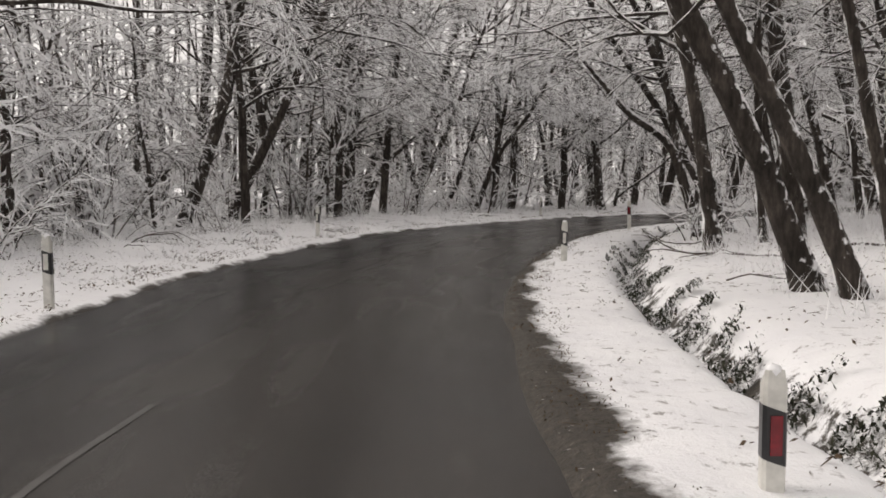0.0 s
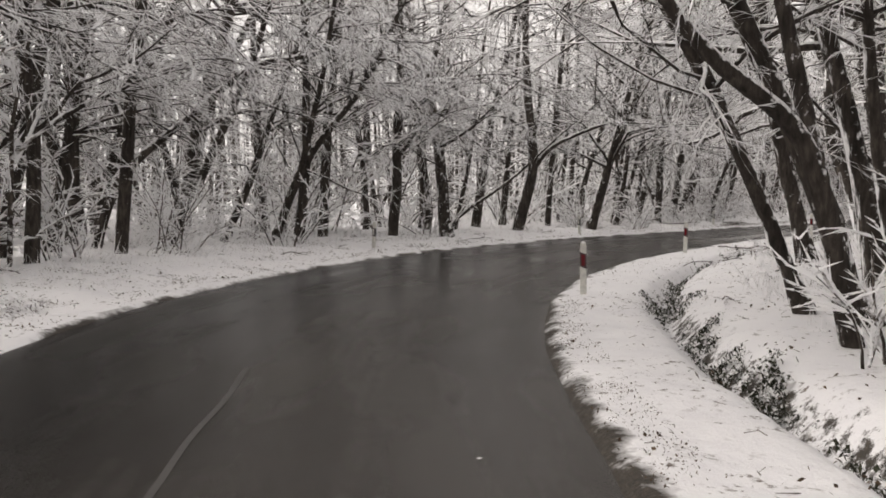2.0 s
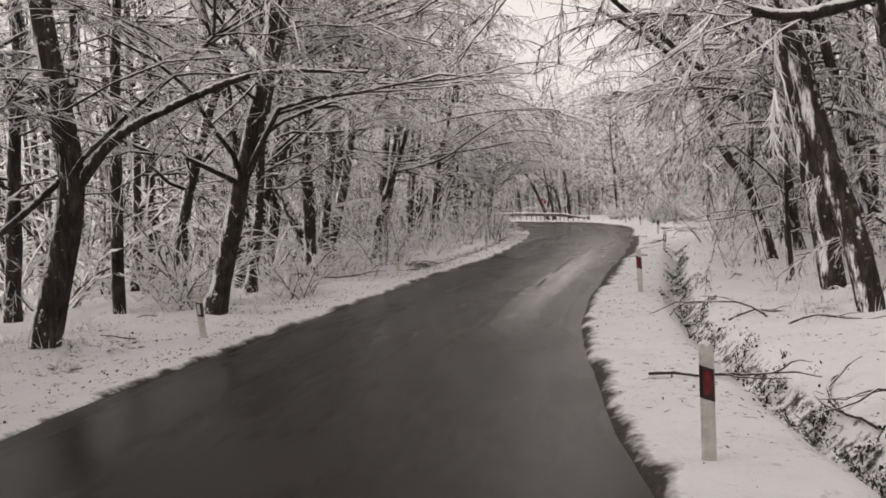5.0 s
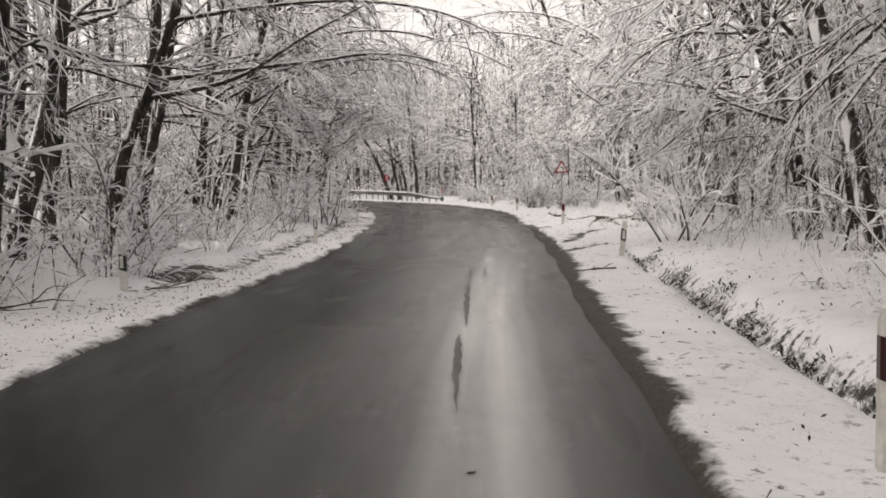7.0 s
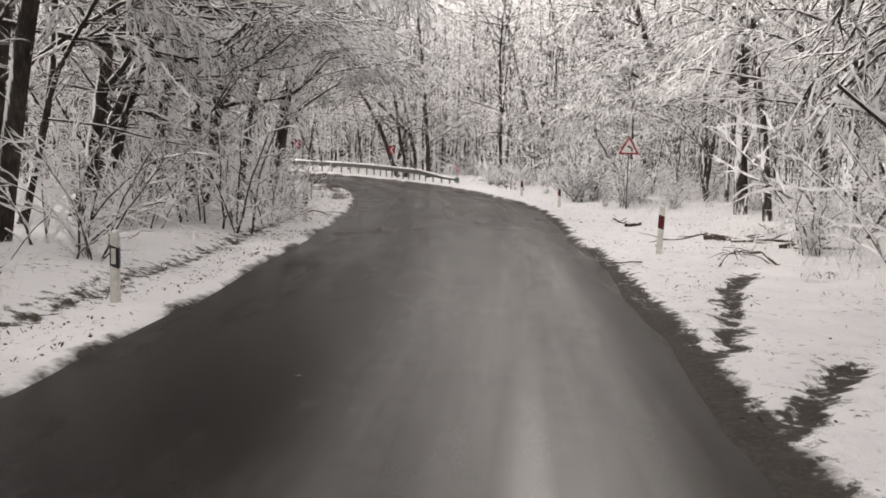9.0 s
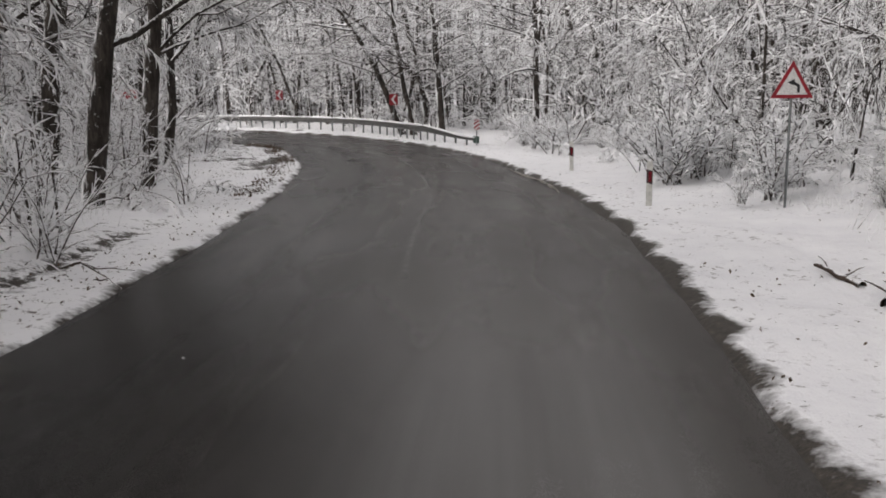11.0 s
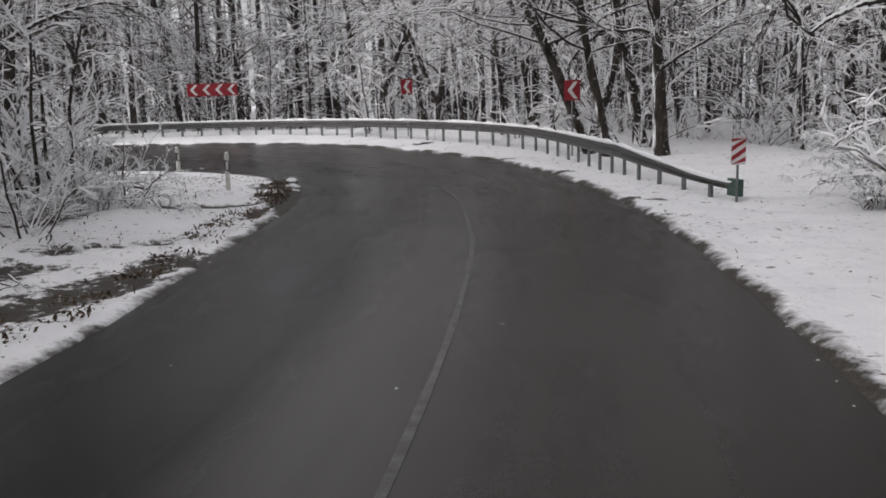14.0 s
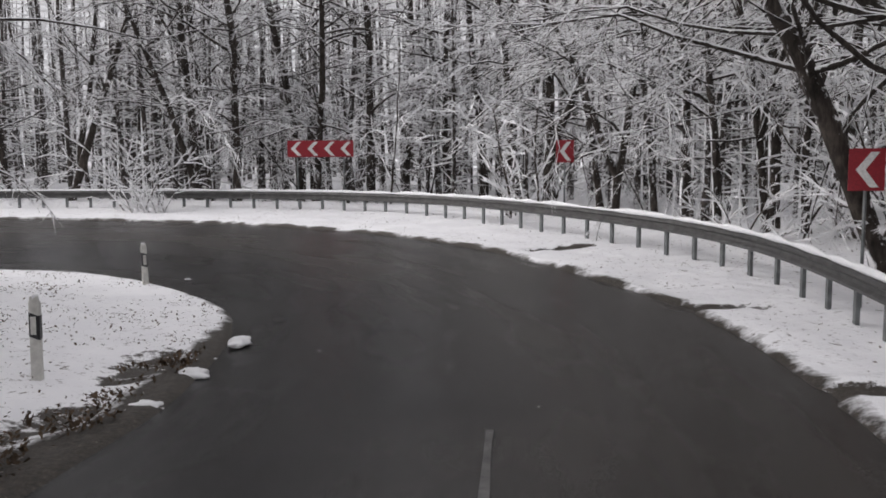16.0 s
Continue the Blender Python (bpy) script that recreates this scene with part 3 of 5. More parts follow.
# ---- crash barrier ----
RAIL = [(63.4, 93.4), (63.7, 95.5), (64.0, 97.5), (64.6, 99.6), (65.7, 103.8), (66.2, 107), (66, 110), (65.2, 113), (64, 116.4), (62.8, 119.4), (60.8, 122.6), (57, 126), (50, 129), (40, 131.5), (28, 135)]
rail_line = curve(RAIL, 12)
rail_z = 0.1 + 0.35 * smoothstep(rail_line[:, 1], 97, 118)


def barrier():
    ob = new("crash_barrier")
    tagged(ob, "galvanised steel crash barrier with snow along its top", "crash barrier")
    n = side_of(rail_line, np.array([[50.0, 104.0]]))
    prof = [(0.0, 0.44), (-0.05, 0.47), (-0.06, 0.51), (-0.01, 0.55), (-0.01, 0.61), (-0.06, 0.65), (-0.05, 0.70), (0.0, 0.74)]
    drop = np.ones(len(rail_line))
    drop[:34] = 0.42 + 0.58 * smoothstep(np.arange(34), 0, 33)
    rows = []
    for o, h in prof + [(o + 0.012, h) for o, h in prof[::-1]]:
        rows.append(np.column_stack([rail_line + n * o, rail_z + h * drop]))
    g = np.stack(rows + rows[:1], 1)
    idx = np.arange(g.shape[0] * g.shape[1]).reshape(g.shape[:2])
    b = Buf()
    b.add(g.reshape(-1, 3), np.stack([idx[:-1, :-1], idx[1:, :-1], idx[1:, 1:], idx[:-1, 1:]], -1).reshape(-1, 4).tolist())
    part("beam", b, M_BEAM, ob)
    s = Buf()
    hgt = 0.05 + 0.045 * rough(rail_line[:, 0], rail_line[:, 1], 1.7, 9.0)
    s.tube(np.column_stack([rail_line + n * -0.01, rail_z + 0.75 * drop + 0.5 * hgt]), np.clip(hgt, 0.02, 0.1), 7)
    part("snow_ridge", s, M_CAP, ob, smooth=True)
    seg = np.concatenate([[0], np.cumsum(np.linalg.norm(np.diff(rail_line, axis=0), axis=1))])
    pb = Buf()
    pb.box((-0.03, -0.05, -0.6), (0.03, 0.05, 0.68))
    me = pb.mesh("post", M_ZINC, False)
    for q in np.arange(1.0, seg[-1], 1.04):
        x, y = np.interp(q, seg, rail_line[:, 0] + n[:, 0] * 0.08), np.interp(q, seg, rail_line[:, 1] + n[:, 1] * 0.08)
        z, dz = np.interp(q, seg, rail_z), np.interp(q, seg, drop)
        p = part("post", me, None, ob)
        a = math.degrees(math.atan2(np.interp(q, seg, n[:, 1]), np.interp(q, seg, n[:, 0])))
        p.matrix_basis = pose(x, y, z - 0.68 * (1 - dz), 0, 0, a)
    # small red reflectors in the beam's groove and a green end piece
    rb = Buf()
    rb.box((-0.045, -0.03, -0.025), (-0.015, 0.03, 0.025))
    rm = rb.mesh("reflector", M_LENS, False)
    for q in np.arange(3.2, seg[-1], 4.0):
        x, y = np.interp(q, seg, rail_line[:, 0]), np.interp(q, seg, rail_line[:, 1])
        z = np.interp(q, seg, rail_z + 0.58 * drop)
        a = math.degrees(math.atan2(-np.interp(q, seg, n[:, 1]), -np.interp(q, seg, n[:, 0])))
        part("reflector", rm, None, ob, "small dark red reflector").matrix_basis = pose(x, y, z, 0, 0, a + 180 * REFLECT)
    cap = Buf()
    cap.box((-0.05, -0.16, -0.17), (0.05, 0.22, 0.15))
    p = part("end_piece", cap, M_GREEN, ob, "weathered dark green end piece")
    way = rail_line[1] - rail_line[0]
    p.matrix_basis = pose(rail_line[0, 0], rail_line[0, 1], rail_z[0] + 0.25, 0, 0, math.degrees(math.atan2(way[1], way[0])) - 90)
    return ob


REFLECT = 0
M_GREEN = plain("dark_green_paint", (0.03, 0.075, 0.055), 0.5, 0, 20, 0.4)
barrier()


# ---- traffic signs ----
def flat(b, outline, y0, y1):
    """A plate in the xz plane."""
    n = len(outline)
    b.add([(x, y0, z) for x, z in outline] + [(x, y1, z) for x, z in outline],
          [tuple(range(n)), tuple(range(n, 2 * n))[::-1]] + [(i, n + i, n + (i + 1) % n, (i + 1) % n) for i in range(n)])


def sign_pole(ob, top):
    b = Buf()
    b.tube([(0, 0.03, -0.4), (0, 0.03, top)], [0.024, 0.024], 10, True)
    part("pole", b, M_ZINC, ob, smooth=True)


def chevron_board(x, y, z, turn, count, bottom, size, poles=(0.0,), wide=0.8):
    ob = new("chevron_board")
    tagged(ob, "red board with white chevrons on steel poles behind the crash barrier", "road sign")
    ob.matrix_basis = pose(x, y, z, 0, 0, turn)
    each = size * wide
    wd = each * count
    for px in poles:
        b = Buf()
        b.tube([(px, 0.035, -0.6), (px, 0.035, bottom + size - 0.03)], [0.026, 0.026], 8, True)
        part("pole", b, M_ZINC, ob, smooth=True)
    b = Buf()
    flat(b, [(-wd / 2, bottom), (wd / 2, bottom), (wd / 2, bottom + size), (-wd / 2, bottom + size)], -0.006, 0.008)
    part("board", b, M_SIGNRED, ob)
    for i in range(count):
        c = -wd / 2 + each * (i + 0.5)
        s, h, m = each * 0.3, size * 0.42, bottom + size / 2
        b = Buf()
        flat(b, [(c - s, m), (c + s * 0.35, m - h), (c + s * 1.15, m - h), (c - s * 0.1, m)], -0.011, -0.007)
        flat(b, [(c - s * 0.1, m), (c + s * 1.15, m + h), (c + s * 0.35, m + h), (c - s, m)], -0.011, -0.007)
        part("chevron", b, M_SIGNWHITE, ob)
    return ob


chevron_board(66.58, 104.7, 0.05, -22, 1, 1.85, 0.63)
chevron_board(65.2, 116.4, 0.3, -8, 1, 1.98, 0.63)
chevron_board(58.25, 126.7, 0.5, 4, 4, 2.0, 0.64, (-0.9, 0.9), 1.0)


def hazard_plate(x, y, z, turn):
    ob = new("hazard_plate")
    tagged(ob, "red and white striped marker plate at the barrier's end", "road sign")
    ob.matrix_basis = pose(x, y, z, 0, 0, turn)
    sign_pole(ob, 1.2)
    b = Buf()
    flat(b, [(-0.13, 0.74), (0.13, 0.74), (0.13, 1.22), (-0.13, 1.22)], -0.004, 0.006)
    part("plate", b, M_SIGNWHITE, ob)
    for k in range(4):
        z0 = 0.62 + k * 0.18
        pts = [(-0.13, z0), (0.13, z0 + 0.18), (0.13, z0 + 0.27), (-0.13, z0 + 0.09)]
        pts = [(px, min(max(pz, 0.74), 1.22)) for px, pz in pts]
        b = Buf()
        flat(b, pts, -0.010, -0.005)
        part("stripe", b, M_SIGNRED, ob)


hazard_plate(63.3, 93.25, 0.04, -24)


def warning_sign(x, y, z, turn):
    ob = new("warning_sign")
    tagged(ob, "red-rimmed triangular bend warning sign on a thin pole", "road sign")
    ob.matrix_basis = pose(x, y, z, 0, 0, turn)
    sign_pole(ob, 2.3)

    def tri(s, y0, y1):
        b = Buf()
        flat(b, [(-0.4 * s, 2.19 - 0.23 * s), (0.4 * s, 2.19 - 0.23 * s), (0.0, 2.19 + 0.46 * s)], y0, y1)
        return b
    part("plate", tri(1.0, -0.004, 0.006), M_SIGNRED, ob)
    part("face", tri(0.72, -0.009, -0.005), M_SIGNWHITE, ob)
    b = Buf()
    flat(b, [(0.09, 2.06), (0.14, 2.06), (0.14, 2.20), (0.02, 2.27), (0.0, 2.22), (0.09, 2.17)], -0.013, -0.010)
    flat(b, [(0.03, 2.19), (0.04, 2.31), (-0.10, 2.25)], -0.013, -0.010)
    part("arrow", b, M_BLACK, ob)


warning_sign(52.87, 71.73, 0.2, -38)


# ---- trees ----
# far bark, paler than M_BARK: the haze of distance is put into its colour
M_FARBARK = snowy("grey_bark_with_snow", (0.058, 0.05, 0.045), 0.12, 0.4, rim=0.48)


def unit(v):
    return v / (np.linalg.norm(v) + 1e-9)


def units(v):
    return v / (np.linalg.norm(v, axis=1)[:, None] + 1e-9)


BOARDS = [(66.4, 104.3, 2.2), (65.0, 115.9, 2.5), (57.6, 126.0, 2.7), (56.6, 126.0, 2.7), (58.6, 126.0, 2.7), (52.6, 71.5, 2.3), (50.2, 69.5, 2.2), (48.0, 67.9, 2.2), (45.6, 65.9, 2.1), (43.2, 64.1, 2.1), (40.8, 62.3, 2.1)]


class Grower:
    """Grows stems, limbs and twigs into two meshes: the wood and the snowy twigs."""

    def __init__(self, seed, thick=1.0, stand=None):
        self.g = np.random.default_rng(seed)
        self.stand = None if stand is None else np.array(stand)
        self.wood, self.crown, self.rows, self.tips, self.thick = Buf(), Buf(), [], [], thick

    def line(self, p, way, length, n, bend, droop):
        pts = [np.array(p, float)]
        way = unit(np.array(way, float))
        jit = self.g.normal(0, bend, (n, 3))
        for i in range(n):
            way = unit(way + jit[i] + np.array([0, 0, -droop * (i + 1) / n]))
            pts.append(pts[-1] + way * length / n)
        return np.array(pts)

    def short_of(self, pts):
        """How far each point hangs into the space that traffic keeps clear."""
        pts = np.asarray(pts, float)
        if self.stand is None:
            return np.zeros(len(pts))
        w = pts @ self.stand[:3, :3].T + self.stand[:3, 3]
        gap = road_gap(w[:, 0], w[:, 1])
        need = 4.9 * (1 - smoothstep(gap, 3.4, 6.2))
        return np.maximum(0, need - w[:, 2])

    def raised(self, pts):
        """A limb bent up out of the traffic's way."""
        up = np.linalg.solve(self.stand[:3, :3], (0, 0, 1.0)) if self.stand is not None else np.zeros(3)
        lift = self.short_of(pts)
        for _ in range(3):
            lift[1:-1] = np.maximum(lift[1:-1], 0.25 * lift[:-2] + 0.5 * lift[1:-1] + 0.25 * lift[2:])
            lift[0] = 0
        return pts + lift[:, None] * up[None, :]

    def spray(self, pts, length, count, twigs, droop=0.16, lo=0.2, flat=0.4):
        """Side branchlets with twigs along a branch."""
        g, last = self.g, len(pts) - 1
        if count < 1:
            return
        q = g.uniform(lo, 1.0, count) * last
        i = np.minimum(q.astype(int), last - 1)
        seg = pts[i + 1] - pts[i]
        at = pts[i] + seg * (q - i)[:, None]
        shape = np.array([1, 1, flat])
        way = units(units(seg) * g.uniform(0.6, 1.3, (count, 1)) + g.normal(0, 0.55, (count, 3)) * shape)
        ln = length * g.uniform(0.5, 1.0, (count, 1))
        down = np.array([0, 0, -droop])
        w1 = units(way + g.normal(0, 0.2, (count, 3)) + down * 0.5)
        p1 = at + w1 * ln * 0.5
        w2 = units(w1 + g.normal(0, 0.24, (count, 3)) + down)
        p2 = p1 + w2 * ln * 0.5
        one = np.ones((count, 1))
        self.rows.append(np.hstack([at, p1, one * 0.016 * self.thick]))
        self.tips.append(np.hstack([p1, p2, one * 0.012 * self.thick]))
        if twigs:
            k = np.repeat(np.arange(count), twigs)
            f = g.uniform(0.1, 2.0, (len(k), 1))
            base = np.where(f < 1, at[k] + (p1 - at)[k] * f, p1[k] + (p2 - p1)[k] * (f - 1))
            o = units(np.where(f < 1, w1[k], w2[k]) * 1.0 + g.normal(0, 0.5, (len(k), 3)) * shape + down * 1.0)
            self.tips.append(np.hstack([base, base + o * ln[k] * g.uniform(0.16, 0.46, (len(k), 1)), np.full((len(k), 1), 0.0115 * self.thick)]))

    def limb(self, pts, r0, r1, sprays, twigs, length, sides=6, droop=0.16):
        pts = np.asarray(pts, float)
        self.wood.tube(pts, np.linspace(r0, r1, len(pts)), sides)
        if sprays:
            self.spray(pts, length, sprays, twigs, droop)

    def finish(self, name, label, category, wood, twig):
        ob = new(name)
        if wood is not None:
            part("trunk", self.wood, wood, ob, smooth=True)
        for rows, pointed in ((self.rows, False), (self.tips, True)):
            q = np.concatenate(rows) if rows else np.zeros((0, 7))
            if len(q) and self.stand is not None:
                w = q[:, 3:6] @ self.stand[:3, :3].T + self.stand[:3, 3]
                near = [((w - np.array(c)) ** 2).sum(1) < 1.7 ** 2 for c in BOARDS]
                q = q[~np.any(near, axis=0)]
                q = q[(self.short_of(q[:, 3:6]) <= 0.35) & (self.short_of(q[:, :3]) <= 0.35)]
            self.crown.twigs(q, pointed)
        part("crown", self.crown, twig, ob, "fine twigs loaded with fresh snow")
        return tagged(ob, label, category)


def broadleaf(seed, label, height=14.0, r0=0.17, lo=2.8, hi=9.5, limbs=15, reach=5.0, subs=6, twigs=7, thick=1.0, bend=0.05, fork=0.45, bole=5, droop=0.13, bias=0.35, name="tree", stand=None, side=2, twig=None, bow=(0.0, 0.0)):
    """A leafless tree; its limbs reach a little further towards its own +x."""
    t = Grower(seed, thick, stand)
    g = t.g
    n = 12
    pts = t.line((0, 0, -0.5), (g.normal(0, 0.4 * bend), g.normal(0, 0.4 * bend), 1), height, n, bend, -0.02)
    hump = np.sin(math.pi * np.clip(pts[:, 2], 0, 7.0) / 7.0)
    pts[:, 0] += bow[0] * hump
    pts[:, 1] += bow[1] * hump
    taper = np.linspace(1, 0.35, n + 1) * (1 + 0.06 * g.normal(0, 1, n + 1))
    # a wider foot
    trunk = np.vstack([pts[0], pts[0] * 0.35 + pts[1] * 0.65, pts[1:]])
    t.wood.tube(trunk, r0 * np.concatenate([[1.7, 1.22], taper[1:]]), 10)
    stems = [(pts, r0, lo, height / n)]
    if g.random() < fork:
        i = int(g.integers(1, 4))
        p2 = t.line(pts[i], (g.normal(0, 0.35), g.normal(0, 0.35), 1), height * 0.75, 9, bend * 1.3, -0.04)
        t.wood.tube(p2, r0 * 0.75 * np.linspace(1, 0.3, 10), 8)
        stems.append((p2, r0 * 0.75, 1.2, height * 0.75 / 9))
    for k, (pts, r, start, seg) in enumerate(stems):
        total = len(pts) - 1
        for _ in range(limbs if k == 0 else limbs // 2):
            h = g.uniform(start, hi)
            q = min(h / seg, total - 1.01)
            i = int(q)
            at = pts[i] + (pts[i + 1] - pts[i]) * (q - i)
            a = g.uniform(0, 2 * math.pi)
            way = np.array((math.cos(a) + bias, math.sin(a), g.uniform(0.05, 0.85)))
            ln = reach * g.uniform(0.5, 1.1) * (1 + 0.3 * max(0, math.cos(a)))
            lp = t.raised(t.line(at, way, ln, 6, 0.17, droop))
            lr = min(r * g.uniform(0.2, 0.42), 0.075)
            (t.wood if side else t.crown).tube(lp, np.linspace(lr, 0.012, 7), 4 if side else 3)
            t.spray(lp, ln * 0.32, subs, twigs, max(0.2, 1.6 * droop))
            for _ in range(side):
                j = int(g.integers(2, 5))
                sp = t.line(lp[j], unit(lp[j + 1] - lp[j]) + g.normal(0, 0.5, 3) * (1, 1, 0.4), ln * 0.5, 4, 0.17, droop * 1.4)
                sp = t.raised(sp)
                t.wood.tube(sp, np.linspace(lr * 0.5, 0.009, 5), 3)
                t.spray(sp, ln * 0.24, max(2, subs // 2), twigs, max(0.2, 1.8 * droop))
        low = pts[:4]
        if bole:
            t.spray(low, 0.8, bole, twigs, 0.1, 0.3, 0.3)
    return t.finish(name, label, "tree", M_BARK, twig or M_TWIG)


def thicket(seed, label, height, stems, spread_out, thick, sprays, twigs, droop, length, name="shrub", r=0.02, twig=None):
    """A shrub of several bending stems."""
    t = Grower(seed, thick)
    g = t.g
    for _ in range(stems):
        a = g.uniform(0, 2 * math.pi)
        s = spread_out * g.uniform(0.3, 1.0)
        p = t.line((g.normal(0, 0.12), g.normal(0, 0.12), -0.2), (math.cos(a) * s, math.sin(a) * s, 1), height * g.uniform(0.6, 1.1), 7, 0.09, droop)
        (t.wood if twig is None else t.crown).tube(p, np.linspace(r, 0.008, 8), 3)
        t.spray(p, length, sprays, twigs, droop, 0.12, 0.5)
    return t.finish(name, label, "shrub", M_LIMB if twig is None else None, twig or M_BUSH)


def finger_shrub(seed, label, height, stems, out, length, droop, side=13, r=0.032):
    """A shrub whose side shoots carry soft rounded fingers of snow."""
    t = Grower(seed)
    g = t.g
    for _ in range(stems):
        a = g.uniform(0, 2 * math.pi)
        s = out * g.uniform(0.25, 1.0)
        p = t.line((g.normal(0, 0.15), g.normal(0, 0.15), -0.2), (math.cos(a) * s, math.sin(a) * s, 1), height * g.uniform(0.55, 1.1), 9, 0.1, droop)
        t.wood.tube(p, np.linspace(0.022, 0.01, 10), 5)
        for q in np.concatenate([g.uniform(0.7, 8.6, side), [8.9, 8.9]]):
            k = min(int(q), 8)
            way = unit(p[k + 1] - p[k]) * g.uniform(0.6, 1.2) + g.normal(0, 0.6, 3) * (1, 1, 0.5)
            ln = length * g.uniform(0.45, 1.0) * (1.15 - 0.05 * q)
            f = t.line(p[k] + (p[k + 1] - p[k]) * (q - k), way, ln, 5, 0.14, droop * 0.8)
            rr = r * g.uniform(0.6, 1.15)
            t.crown.tube(f, rr * np.array([0.3, 0.75, 1.0, 0.95, 0.7, 0.12]), 6)
            for _ in range(2):
                j = int(g.integers(1, 4))
                h = t.line(f[j], unit(f[j + 1] - f[j]) + g.normal(0, 0.6, 3) * (1, 1, 0.5), ln * 0.45, 3, 0.12, droop * 0.8)
                t.crown.tube(h, rr * np.array([0.5, 0.85, 0.75, 0.1]), 5)
    ob = new("shrub")
    part("trunk", t.wood, M_LIMB, ob, smooth=True)
    part("crown", t.crown, M_FINGER, ob, "soft rounded snow along the side shoots", smooth=True)
    return tagged(ob, label, "shrub")


def put(kinds, k, x, y, turn=0.0, size=1.0, lean=(0.0, 0.0), z=None):
    """Stand a tree, leaning by degrees towards +x and +y."""
    z = floor_z(x, y) if z is None else z
    m = Matrix.Translation((x, y, z)) @ pose(0, 0, 0, -lean[1], lean[0], 0) @ pose(0, 0, 0, 0, 0, turn) @ Matrix.Scale(size, 4)
    t = kinds[k % len(kinds)]
    if t.name not in stood:
        stood.add(t.name)
        t.matrix_basis = m
        return t
    return copy_thing(t, m)


def put_own(seed, x, y, turn, size, lean, thickness=0.0, bow=(0.0, 0.0)):
    """A roadside tree with a crown of its own, grown clear of the traffic."""
    m = Matrix.Translation((x, y, floor_z(x, y))) @ pose(0, 0, 0, -lean[1], lean[0], 0) @ pose(0, 0, 0, 0, 0, turn) @ Matrix.Scale(size, 4)
    tilt = math.hypot(*lean)
    thickness = thickness or 0.36 * size
    a = radians(turn)
    own_bow = ((bow[0] * math.cos(a) + bow[1] * math.sin(a)) / size, (bow[1] * math.cos(a) - bow[0] * math.sin(a)) / size)
    label = "dark leaning tree with snow-laden branches" if tilt > 12 else ("thick dark tree with snow-laden branches" if thickness > 0.44 else "leafless dark-barked tree with snow-laden branches")
    bank = y < 30 and x > 5
    ob = broadleaf(seed, label, r0=0.48 * thickness / size, lo=(4.4 if bank else 2.8) + 0.4 * (seed % 3), hi=12.5, limbs=20, thick=0.82, subs=6, twigs=10, bend=0.03 + 0.012 * (seed % 3), stand=m, bole=0 if bank else 5, fork=0.0 if bank else 0.45, bow=own_bow)
    ob.matrix_basis = m
    return ob


stood = set()
FAR = [broadleaf(200 + i, "slender leafless forest tree dusted with snow", height=16.0, r0=0.13, lo=3.0, hi=15.4, limbs=24, subs=6, twigs=6, thick=2.0, reach=4.0, bole=4, bias=0.0, side=1) for i in range(6)]
SAPLING = [broadleaf(300 + i, "thin young tree covered in hoar and snow", height=6.0, r0=0.04, lo=0.5, hi=5.0, limbs=14, subs=4, twigs=6, thick=1.7, reach=1.8, bend=0.08, bole=0, bias=0.0, name="sapling", side=0, twig=M_BUSH) for i in range(5)]
FLUFFY = [broadleaf(350 + i, "bushy young tree thick with fresh snow", height=9.0, r0=0.08, lo=0.7, hi=8.2, limbs=28, subs=6, twigs=9, thick=2.0, reach=3.2, bend=0.06, bole=0, bias=0.0, side=1, droop=0.26, twig=M_LADEN if i else M_TWIG) for i in range(4)]
WEEPING = [broadleaf(370 + i, "weeping young tree with snow-laden hanging twigs", height=9.0, r0=0.1, lo=1.8, hi=8.4, limbs=22, subs=8, twigs=11, thick=1.25, reach=3.6, bend=0.06, bole=0, bias=0.2, side=2, droop=0.42, twig=M_LADEN) for i in range(3)]
BUSH = [thicket(400 + i, "snow-covered leafless shrub at the forest edge", 1.7, 7, 0.8, 1.05, 8, 6, 0.12, 0.55) for i in range(4)]
UPRIGHT = [finger_shrub(550 + i, "upright shrub with thick fingers of snow on its branches", 2.6, 15, 0.75, 0.42, 0.0, 28, 0.025) for i in range(2)]
BRAMBLE = [thicket(450 + i, "low arching bramble weighed down by snow", 0.9, 7, 1.3, 1.5, 6, 5, 0.55, 0.35, name="bramble", r=0.012, twig=M_TWIG) for i in range(4)]
LADEN = [finger_shrub(500 + i, "shrub bowed down under heavy wet snow", 3.4, 16, 0.8, 0.5, 0.3, 24, 0.022) for i in range(4)]

